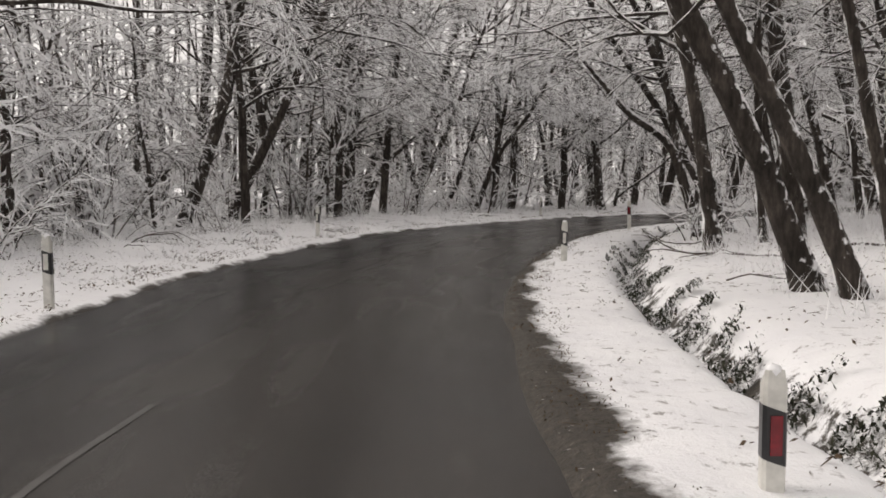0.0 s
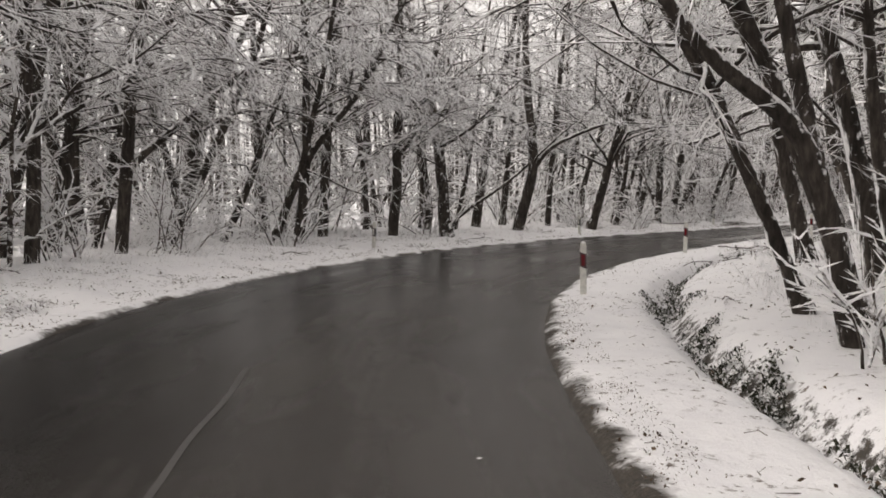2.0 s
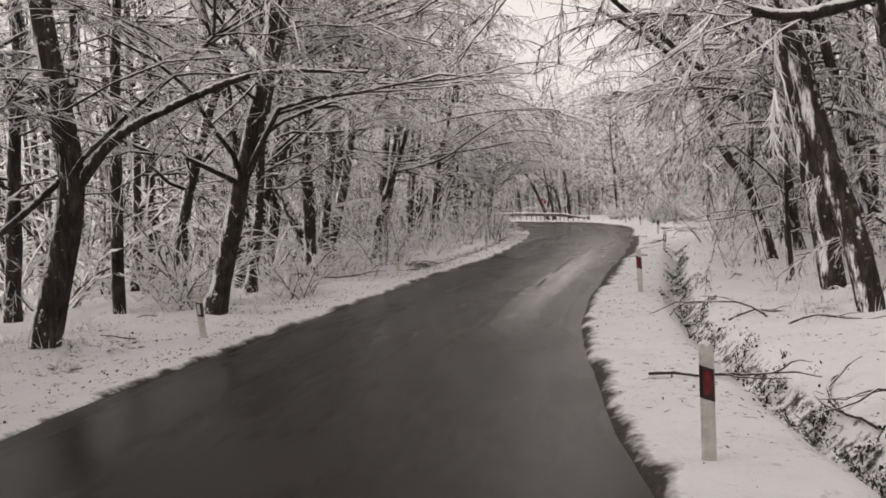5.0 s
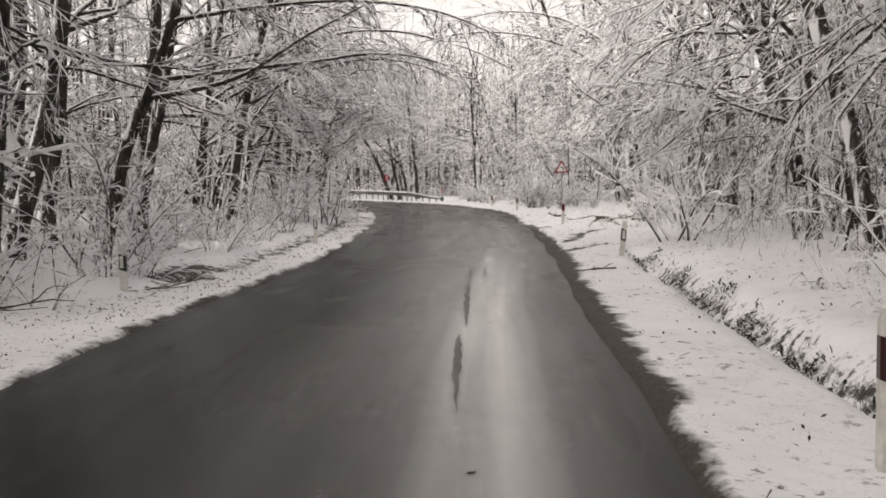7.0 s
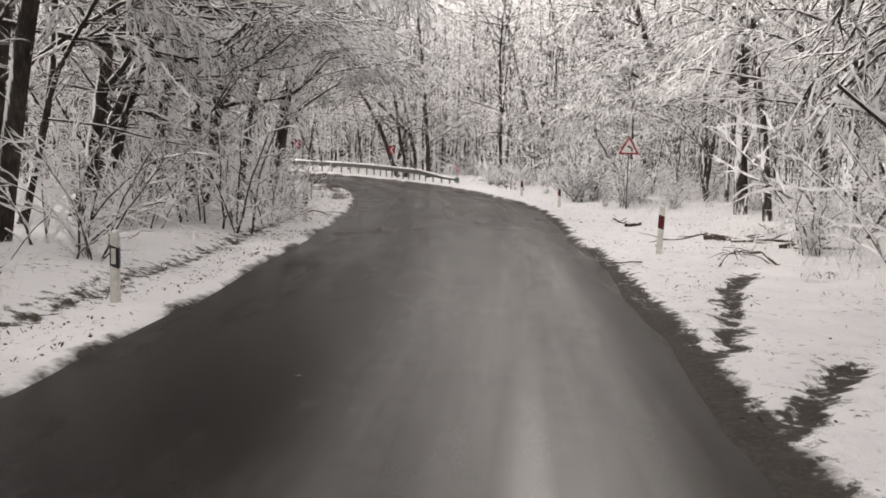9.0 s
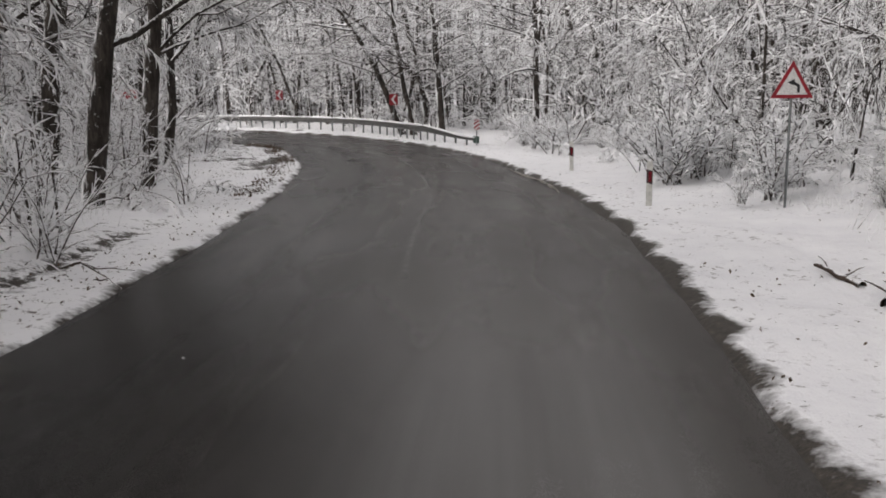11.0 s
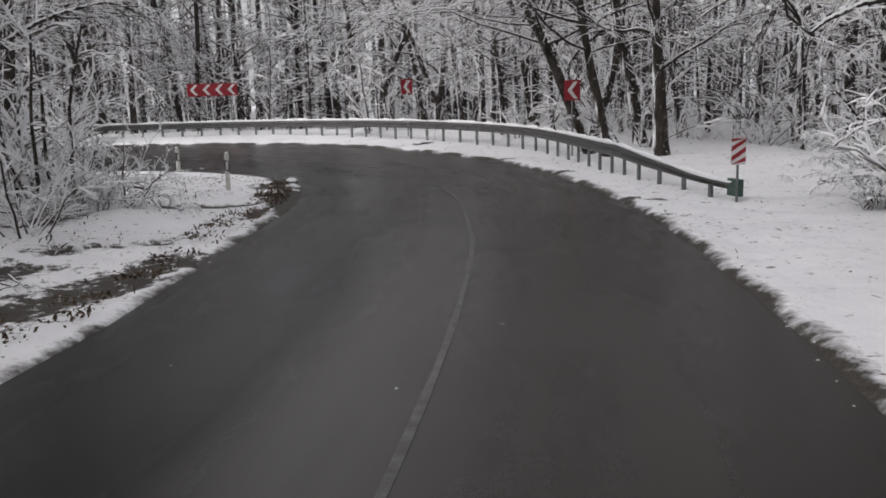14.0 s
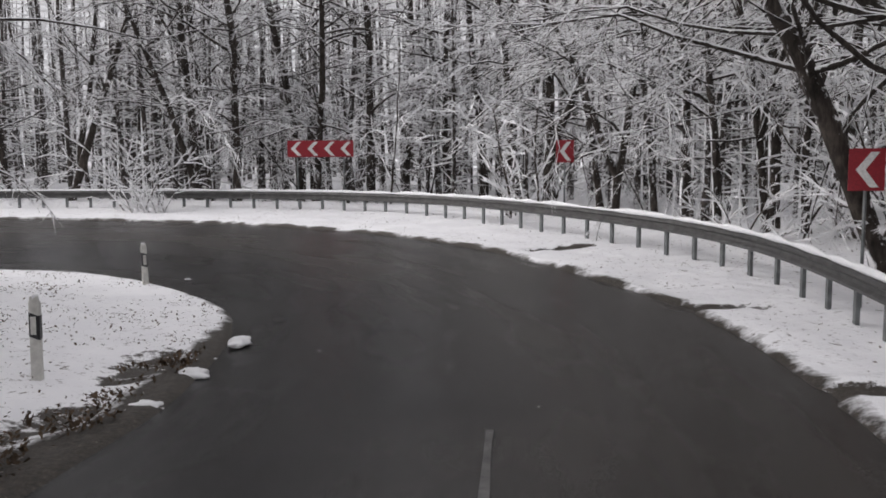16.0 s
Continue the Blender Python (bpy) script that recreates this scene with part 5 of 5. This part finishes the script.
spread(BRAMBLE, 50, 3.0, 7, 0.5, (0.5, 1.2), 0.0, 42, 0.05, 0.74, (0,), keep=False)
spread(BUSH, 90, 3.0, 9, 0.8, (0.5, 1.3), 0.0, 14, keep=False)
spread(BUSH, 44, 1.3, 5, 0.6, (0.4, 0.9), 0.0, 17, 0.42, 0.60, (1,), keep=False)
spread(BUSH, 14, 3.0, 6, 0.6, (0.4, 0.9), 0.0, 18, 0.60, 0.72, (1,), keep=False)
# heavy shrubs along the outer side of the straight and the bend
spread(LADEN, 20, 3.4, 8, 1.2, (0.7, 1.15), 4.0, 15, 0.52, 0.70, (0,))
spread(LADEN, 9, 3.0, 7, 1.2, (0.5, 0.9), 2.0, 16, 0.42, 0.72, (1,))
put(UPRIGHT, 0, 55.2, 76.2, 20, 1.15)
put(UPRIGHT, 1, 56.6, 76.4, 110, 1.1)
put(UPRIGHT, 0, 53.9, 72.6, 200, 0.75)
put(LADEN, 1, 53.6, 70.2, 50, 0.85)
put(LADEN, 2, 52.4, 72.4, 130, 0.55)
put(LADEN, 3, 56.0, 73.4, 10, 0.9)
for k, (x, y, size) in enumerate([(63.6, 83.6, 0.9), (62.2, 80.6, 0.75), (57.2, 70.2, 1.1), (60.2, 76.0, 1.0), (66.0, 88.0, 1.0), (59.0, 72.6, 0.9), (67.4, 84.6, 1.1)]):
    put(WEEPING, k, x, y, to_road(x, y) + 25 * (k % 3), size)
put(FLUFFY, 0, 47.0, 59.6, 20, 1.0)
put(LADEN, 2, 62.4, 88.6, 140, 0.7)
put(LADEN, 3, 64.4, 91.2, 240, 0.7)
put(LADEN, 1, 64.0, 89.2, 300, 0.8)
put(LADEN, 0, 60.9, 80.9, 90, 0.75)


def far_woods():
    """The woods too far off to tell tree from tree."""
    g = np.random.default_rng(77)
    wood, twig = Buf(), Buf()
    p = np.column_stack([g.uniform(-70, 125, 3900), g.uniform(-45, 185, 3900)])
    p = p[road_gap(p[:, 0], p[:, 1]) < 60]
    more = np.column_stack([g.uniform(20, 115, 900), g.uniform(92, 190, 900)])
    p = np.vstack([p, more])
    gap = road_gap(p[:, 0], p[:, 1])
    free = (((p[:, None] - np.array(taken)[None]) ** 2).sum(-1) > 1.4).all(1)
    p, gap = p[(gap > 14) & free], gap[(gap > 14) & free]
    z = 0.22 + 0.7 * smoothstep(gap, 15, 60)
    n = len(p)
    foot = np.column_stack([p, z])
    top = foot + np.column_stack([g.normal(0, 0.6, (n, 2)), g.uniform(14, 19, n)])
    for a, b, r in zip(foot, top, g.uniform(0.07, 0.17, n)):
        mid = (a + b) / 2 + np.array([*g.normal(0, 0.25, 2), 0])
        wood.tube([a - (0, 0, 0.5), a * 0.6 + mid * 0.4, mid, b], [r * 1.3, r, r * 0.7, r * 0.15], 6)
    k = np.repeat(np.arange(n), 36)
    h = 0.03 + 0.97 * g.random((len(k), 1)) ** 1.15
    at = foot[k] * (1 - h) + top[k] * h
    way = units(g.normal(0, 1, (len(k), 3)) * (1, 1, 0.35) + (0, 0, 0.2))
    rows = np.hstack([at, at + way * g.uniform(0.6, 2.4, (len(k), 1)) * (1.15 - 0.5 * h), np.full((len(k), 1), 0.06)])
    # twigs on the bend's outer side take a darker material that paints in shade
    in_shade = (rows[:, 0] > 60) & (rows[:, 1] < 52 + 0.85 * rows[:, 0]) & (rows[:, 1] < 140) & (rows[:, 1] > 45)
    twig.twigs(rows[~in_shade], True)
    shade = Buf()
    shade.twigs(rows[in_shade], True)
    # low scrub between the trunks
    q = np.column_stack([g.uniform(-40, 100, 6000), g.uniform(-20, 150, 6000)])
    gq = road_gap(q[:, 0], q[:, 1])
    q, gq = q[(gq > 9.5) & (gq < 34)], gq[(gq > 9.5) & (gq < 34)]
    k = np.repeat(np.arange(len(q)), 12)
    at = np.column_stack([q, 0.15 + 0.7 * smoothstep(gq, 15, 60)])[k] + g.normal(0, 0.25, (len(k), 3)) * (1, 1, 0.1)
    way = units(g.normal(0, 1, (len(k), 3)) * (0.8, 0.8, 0.3) + (0, 0, 0.8))
    low = Buf()
    low.twigs(np.hstack([at, at + way * g.uniform(0.4, 1.7, (len(k), 1)), np.full((len(k), 1), 0.026)]), True)
    ob = new("far_woods", wood.mesh("far_trunks", M_FARBARK))
    tagged(ob, "distant grey winter woods under snow", "woods", kind="stuff")
    for name, buf, mat, label in (("far_twigs", twig, M_BUSH, "snowy twigs of the distant woods"), ("shaded_twigs", shade, M_LADEN, "snow-topped twigs outside the bend, coloured darker for the wood's shade"), ("scrub", low, M_TWIG, "low snowy scrub between the trunks")):
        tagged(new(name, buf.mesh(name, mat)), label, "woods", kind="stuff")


far_woods()


# ---- plants in the ditch, litter and fallen wood ----
M_LEAF = snowy("dark_wet_leaves", (0.030, 0.032, 0.020), 0.55, 0.85, grain=25)
M_LITTER = snowy("brown_leaf_litter", (0.075, 0.052, 0.034), 0.97, 1.3, grain=25)
M_DEADWOOD = snowy("dead_wood_with_snow", (0.06, 0.045, 0.035), 0.55, 0.85, grain=20)


def beside(side, g, n, lo, hi, s0, s1):
    """Random places beside the road: x, y, distance from the edge and height."""
    e, nr, z, prof = ((R, RN, RZ, right_profile), (L, LN, LZ, left_profile))[side]
    f = g.uniform(s0, s1, n) * (len(R) - 2)
    i = f.astype(int)
    t = (f - i)[:, None]
    d = g.uniform(lo, hi, n)
    p = e[i] * (1 - t) + e[i + 1] * t + nr[i] * d[:, None]
    return p[:, 0], p[:, 1], d, prof(d, p[:, 0], p[:, 1]) + z[i]


def leaves(buf, places, size, tilt, g):
    """Small folded leaves."""
    q = np.asarray(places)
    n = len(q)
    a = g.uniform(0, 2 * math.pi, n)
    s = g.uniform(*size, n)[:, None]
    u = np.stack([np.cos(a), np.sin(a), g.normal(0, tilt, n)], 1)
    v = np.stack([-np.sin(a), np.cos(a), g.normal(0, tilt, n)], 1)
    verts = np.stack([q - u * s, q - v * s * 0.55, q + u * s, q + v * s * 0.55 + np.array([0, 0, 0.3]) * s * tilt], 1).reshape(-1, 3)
    buf.add(verts, (np.arange(n)[:, None] * 4 + np.arange(4)).tolist())


def stuff(name, buf, mat, label, category):
    return tagged(new(name, buf.mesh(name, mat, False)), label, category, kind="stuff")


def ditch_plants():
    g = np.random.default_rng(31)
    x, y, d, h = beside(0, g, 150000, 1.5, 2.6, 0.03, 0.52)
    clump = rough(x, y, 1.3, 4.0) + 0.7 * rough(x, y, 4.0, 6.0)
    ok = (x + y < 86) & (clump + g.normal(0, 0.1, len(x)) > 0.1 + 1.2 * np.abs(d - 2.08))
    x, y, h, clump = x[ok][:40000], y[ok][:40000], h[ok][:40000], clump[ok][:40000]
    b = Buf()
    leaves(b, np.column_stack([x, y, h + g.uniform(0.0, 0.1, len(x)) + 0.1 * np.clip(clump, 0, 1)]), (0.009, 0.028), 0.9, g)
    return stuff("ditch_plants", b, M_LEAF, "dark wet leaves and low plants along the ditch, dusted with snow", "plants")


def leaf_litter():
    g = np.random.default_rng(32)
    b = Buf()
    for side, far, n, cut in ((0, 7.0, 26000, 0.2), (1, 5.5, 70000, -0.02)):
        x, y, d, h = beside(side, g, n, 0.05, far, 0.05, 0.95)
        k = rough(x, y, 0.7, 8.0) + 0.5 * rough(x, y, 2.6, 2.0) + g.normal(0, 0.12, len(x))
        ok = k > cut - 0.35 * np.exp(-d / 0.35)
        ok &= (x + y < 118) | (g.random(len(x)) < (0.12 if side == 0 else 0.3))
        leaves(b, np.column_stack([x, y, h + 0.03 + g.uniform(0, 0.05, len(x))])[ok], (0.007, 0.03), 0.5, g)
        x, y, d, h = beside(side, g, 1300, 0.2, far, 0.05, 0.95)
        some = (x + y < 118) | (g.random(len(x)) < 0.2)
        x, y, d, h = x[some], y[some], d[some], h[some]
        a, ln = g.uniform(0, 2 * math.pi, len(x)), g.uniform(0.03, 0.15, len(x))
        b.twigs(np.column_stack([x, y, h + 0.05, x + np.cos(a) * ln, y + np.sin(a) * ln, h + 0.05 + g.normal(0.0, 0.02, len(x)), g.uniform(0.0025, 0.006, len(x))]))
    # wet leaves swept together on the muddy edge
    x, y, d, h = beside(0, g, 8000, 0.02, 0.6, 0.08, 0.30)
    ok = rough(x, y, 1.8, 12.0) + g.normal(0, 0.15, len(x)) > -0.05 + 0.6 * np.abs(d - 0.3)
    leaves(b, np.column_stack([x, y, h + 0.03 + g.uniform(0, 0.06, len(x))])[ok], (0.005, 0.013), 0.7, g)
    x, y, d, h = beside(1, g, 7000, 0.05, 0.9, 0.60, 0.76)
    ok = rough(x, y, 1.8, 12.0) + g.normal(0, 0.15, len(x)) > 0.6 * np.abs(d - 0.45)
    leaves(b, np.column_stack([x, y, h + 0.03 + g.uniform(0, 0.06, len(x))])[ok], (0.012, 0.04), 0.7, g)
    return stuff("leaf_litter", b, M_LITTER, "brown leaves and bits of twig scattered on the snow", "litter")


def frosted_grass():
    g = np.random.default_rng(33)
    b = Buf()
    for side, lo, hi, n, s1 in ((1, 1.6, 6.0, 3600, 0.6), (0, 3.4, 8.0, 3000, 0.6)):
        x, y, d, h = beside(side, g, n, lo, hi, 0.03, s1)
        ok = rough(x, y, 0.5, 6.0) + g.normal(0, 0.15, n) > 0.12 - 0.05 * d
        k = np.repeat(np.nonzero(ok)[0], 4)
        a, ln = g.uniform(0, 2 * math.pi, len(k)), g.uniform(0.12, 0.5, len(k))
        w = g.uniform(0.2, 0.9, len(k))
        x2, y2 = x[k] + g.normal(0, 0.08, len(k)), y[k] + g.normal(0, 0.08, len(k))
        b.twigs(np.column_stack([x2, y2, h[k] - 0.02, x2 + np.cos(a) * ln * w, y2 + np.sin(a) * ln * w, h[k] + ln, g.uniform(0.005, 0.012, len(k))]), True)
    return stuff("frosted_undergrowth", b, M_BUSH, "frosted dead stalks and grass under the trees", "undergrowth")


ditch_plants()
leaf_litter()
frosted_grass()


def fallen_branch(seed):
    t = Grower(seed, 0.8)
    p = t.line((0, 0, 0.05), (1, 0, 0.10), 1.8, 7, 0.22, 0.05)
    p[:, 2] = np.clip(p[:, 2], 0.03, 0.25)
    t.wood.tube(p, np.linspace(0.022, 0.007, 8), 6)
    for j in (2, 3, 5):
        q = t.line(p[j], unit(p[j + 1] - p[j]) + t.g.normal(0, 0.6, 3) * (1, 1, 0.15), 0.7, 4, 0.18, 0.02)
        q[:, 2] = np.clip(q[:, 2], 0.03, 0.3)
        t.wood.tube(q, np.linspace(0.012, 0.004, 5), 5)
    ob = new("fallen_branch")
    part("wood", t.wood, M_DEADWOOD, ob, smooth=True)
    return tagged(ob, "thin dead branch lying in the snow", "branch", "fallen branches")


FALLEN = [fallen_branch(800 + i) for i in range(4)]
LYING = [(12.6, 29.1, 20), (13.4, 28.9, 75), (18.8, 38.0, 10), (14.8, 32.9, 60), (15.8, 32.9, 160), (11.6, 29.2, 5), (18.6, 36.7, -10), (15.0, 36.0, -50), (23.4, 41.9, 30), (19.0, 37.4, 120), (9.2, 6.0, 40), (10.5, 9.5, 150), (9.3, 20.0, 70), (40.6, 60.2, 20), (41.6, 59.6, 80), (39.9, 61.4, 150)]
g = np.random.default_rng(34)
for k in range(46):
    side = int(g.random() < 0.7)
    x, y, d, h = beside(side, g, 1, 1.0 if side else 2.7, 5.0 if side else 6.5, 0.1, 0.75)
    LYING.append((x[0], y[0], g.uniform(0, 360)))
for k, (x, y, a) in enumerate(LYING):
    i = int(np.argmin(((R - (x, y)) ** 2).sum(1)))
    j = int(np.argmin(((L - (x, y)) ** 2).sum(1)))
    dr, dl = np.linalg.norm(R[i] - (x, y)), np.linalg.norm(L[j] - (x, y))
    h = right_profile(np.array(dr), np.array(x), np.array(y)) if dr < dl else left_profile(np.array(dl), np.array(x), np.array(y))
    put(FALLEN, k, x, y, a, 0.7 + 0.15 * (k % 5), z=float(h) - 0.01)

# a forked dead stick upright in the snow
stick = Grower(810)
stick.limb(curve([(0, 0, -0.2), (-0.12, 0.1, 0.8), (-0.5, 0.3, 1.45), (-1.1, 0.6, 1.9)], 4), 0.035, 0.012, 0, 0, 0)
stick.limb(curve([(-0.3, 0.2, 1.15), (-0.3, 0.25, 1.5), (-0.42, 0.3, 1.75)], 4), 0.02, 0.008, 0, 0, 0)
ob = new("dead_stick")
part("wood", stick.wood, M_DEADWOOD, ob, smooth=True)
ob.matrix_basis = Matrix.Translation((15.5, 32.0, 0.1))
tagged(ob, "forked dead stick standing upright in the snow", "stick")


def snow_lump(seed):
    bm = bmesh.new()
    bmesh.ops.create_icosphere(bm, subdivisions=3, radius=1.0)
    for v in bm.verts:
        k = 1 + 0.5 * noise.noise(v.co * 1.3 + Vector((seed, 0, 0))) + 0.25 * noise.noise(v.co * 4.0 + Vector((seed, 0, 0)))
        v.co = Vector((v.co.x * k, v.co.y * k * 0.7, max(v.co.z * k * 0.34, -0.12)))
    me = bpy.data.meshes.new("snow_lump")
    bm.to_mesh(me)
    bm.free()
    me.materials.append(M_CAP)
    me.polygons.foreach_set("use_smooth", [True] * len(me.polygons))
    return tagged(new("snow_lump", me), "lump of ploughed snow lying on the road's edge", "snow lump", "lumps of ploughed snow")


LUMPS = [snow_lump(i * 3.7) for i in range(3)]
for k, (x, y, r) in enumerate([(56.8, 101.45, 0.2), (57.4, 104.4, 0.22), (57.05, 102.75, 0.2), (56.8, 104.0, 0.14), (56.77, 105.5, 0.14), (56.73, 100.5, 0.16), (57.2, 103.5, 0.12), (55.68, 110.8, 0.3), (52.6, 91.2, 0.12), (52.9, 91.4, 0.11), (53.74, 92.8, 0.08), (55.93, 97.9, 0.06), (55.78, 97.55, 0.13), (56.5, 99.8, 0.1),
                               (51.1, 74.8, 0.09), (51.25, 75.1, 0.06), (50.95, 74.7, 0.05), (51.0, 75.5, 0.04), (50.3, 74.2, 0.05), (51.5, 75.4, 0.1), (52.2, 76.6, 0.07), (50.7, 74.6, 0.035)]):
    put(LUMPS, k, x, y, k * 77, r, z=0.03 if y < 95 else -0.02)
g = np.random.default_rng(62)
for k in range(34):
    q = g.uniform(126, 146)
    i = int(np.searchsorted(ALONG, q))
    x, y = R[i] + RN[i] * g.normal(0.0, 0.14)
    put(LUMPS, k, float(x), float(y), k * 61, float(g.uniform(0.02, 0.06)), z=0.03)


def slush_ridge():
    line = curve([(52.0, 76.85), (52.6, 77.55), (53.0, 78.1), (53.5, 78.84), (54.0, 79.6), (54.46, 80.48), (55.28, 81.9), (56.1, 83.3)], 60)
    x, y = line[:, 0], line[:, 1]
    h = 0.042 + 0.018 * rough(x, y, 3.0, 5.0) + 0.024 * rough(x, y, 9.0, 6.0) + 0.016 * rough(x, y, 26.0, 7.0)
    h *= np.minimum(1, np.minimum(np.arange(len(h)), np.arange(len(h))[::-1]) / 80)
    h *= 0.3 + 0.7 * smoothstep(rough(x, y, 1.6, 11.0) + 0.5 * rough(x, y, 6.0, 12.0), -0.35, 0.2)
    line = line + 0.06 * rough(x, y, 1.5, 8.0)[:, None] + 0.02 * rough(x, y, 8.0, 9.0)[:, None]
    b = Buf()
    b.tube(np.column_stack([line, 0.044 - 0.66 * h]), np.maximum(h, 0.008), 12)
    ob = new("slush_ridge", b.mesh("slush_ridge", M_SLUSH))
    tagged(ob, "low ridge of dirty slush along the asphalt's edge", "slush ridge")


def make_slush():
    m, nt, b = material("dirty_slush")
    p = place(nt)
    nt.links.new(ramp(nt, noise_of(nt, 22.0, 6, 0.75, p), [(0.36, (0.1, 0.085, 0.068)), (0.52, (0.28, 0.26, 0.23)), (0.68, (0.66, 0.65, 0.63))]), b.inputs["Base Color"])
    b.inputs["Roughness"].default_value = 0.6
    bump(nt, b, noise_of(nt, 30.0, 5, 0.7, p), 0.8, 0.02)
    return m


M_SLUSH = make_slush()
slush_ridge()


def fallen_log(seed, length, r):
    """A broken dark log with a stub of a side branch."""
    t = Grower(seed, 0.8)
    p = t.line((0, 0, r * 0.6), (1, 0, 0.05), length, 8, 0.08, 0.02)
    p[:, 2] = np.clip(p[:, 2], r * 0.5, r * 2)
    t.wood.tube(p, r * np.linspace(1.0, 0.55, 9) * (1 + 0.08 * t.g.normal(0, 1, 9)), 9)
    for j in (3, 5):
        q = t.line(p[j], t.g.normal(0, 0.7, 3) * (1, 1, 0.3) + (0.4, 0, 0.35), length * 0.3, 4, 0.15, 0.05)
        t.wood.tube(q, np.linspace(r * 0.4, r * 0.12, 5), 6)
    ob = new("fallen_log")
    part("wood", t.wood, M_DEADWOOD, ob, smooth=True)
    return tagged(ob, "dark fallen log half buried in snow", "log", "fallen logs")


LOGS = [fallen_log(820, 2.0, 0.1), fallen_log(821, 1.4, 0.07)]
for k, (x, y, a, size) in enumerate([(45.5, 63.6, -95, 1.1), (45.0, 62.6, -70, 1.0), (45.9, 63.2, -120, 0.8), (47.3, 67.5, 60, 0.7), (46.6, 66.9, 20, 0.6), (29.15, 51.4, -45, 0.5), (44.6, 61.2, -60, 0.9)]):
    i = int(np.argmin(((R - (x, y)) ** 2).sum(1)))
    d = float(np.linalg.norm(R[i] - (x, y)))
    put(LOGS, k, x, y, a, size, z=float(right_profile(np.array(d), np.array(x), np.array(y))) - 0.02)


def road_leaves():
    """Single wet leaves stuck to the asphalt."""
    g = np.random.default_rng(61)
    f = g.uniform(0.15, 0.8, 90) * (len(R) - 2)
    i = f.astype(int)
    u = g.uniform(0.06, 0.94, (90, 1))
    p = L[i] * (1 - u) + R[i] * u
    z = LZ[i] * (1 - u[:, 0]) + RZ[i] * u[:, 0] + 0.05 * (1 - (2 * u[:, 0] - 1) ** 2) + 0.006
    b = Buf()
    leaves(b, np.column_stack([p, z]), (0.015, 0.045), 0.06, g)
    return stuff("road_leaves", b, M_LITTER, "single wet brown leaves stuck to the asphalt", "leaves")


road_leaves()
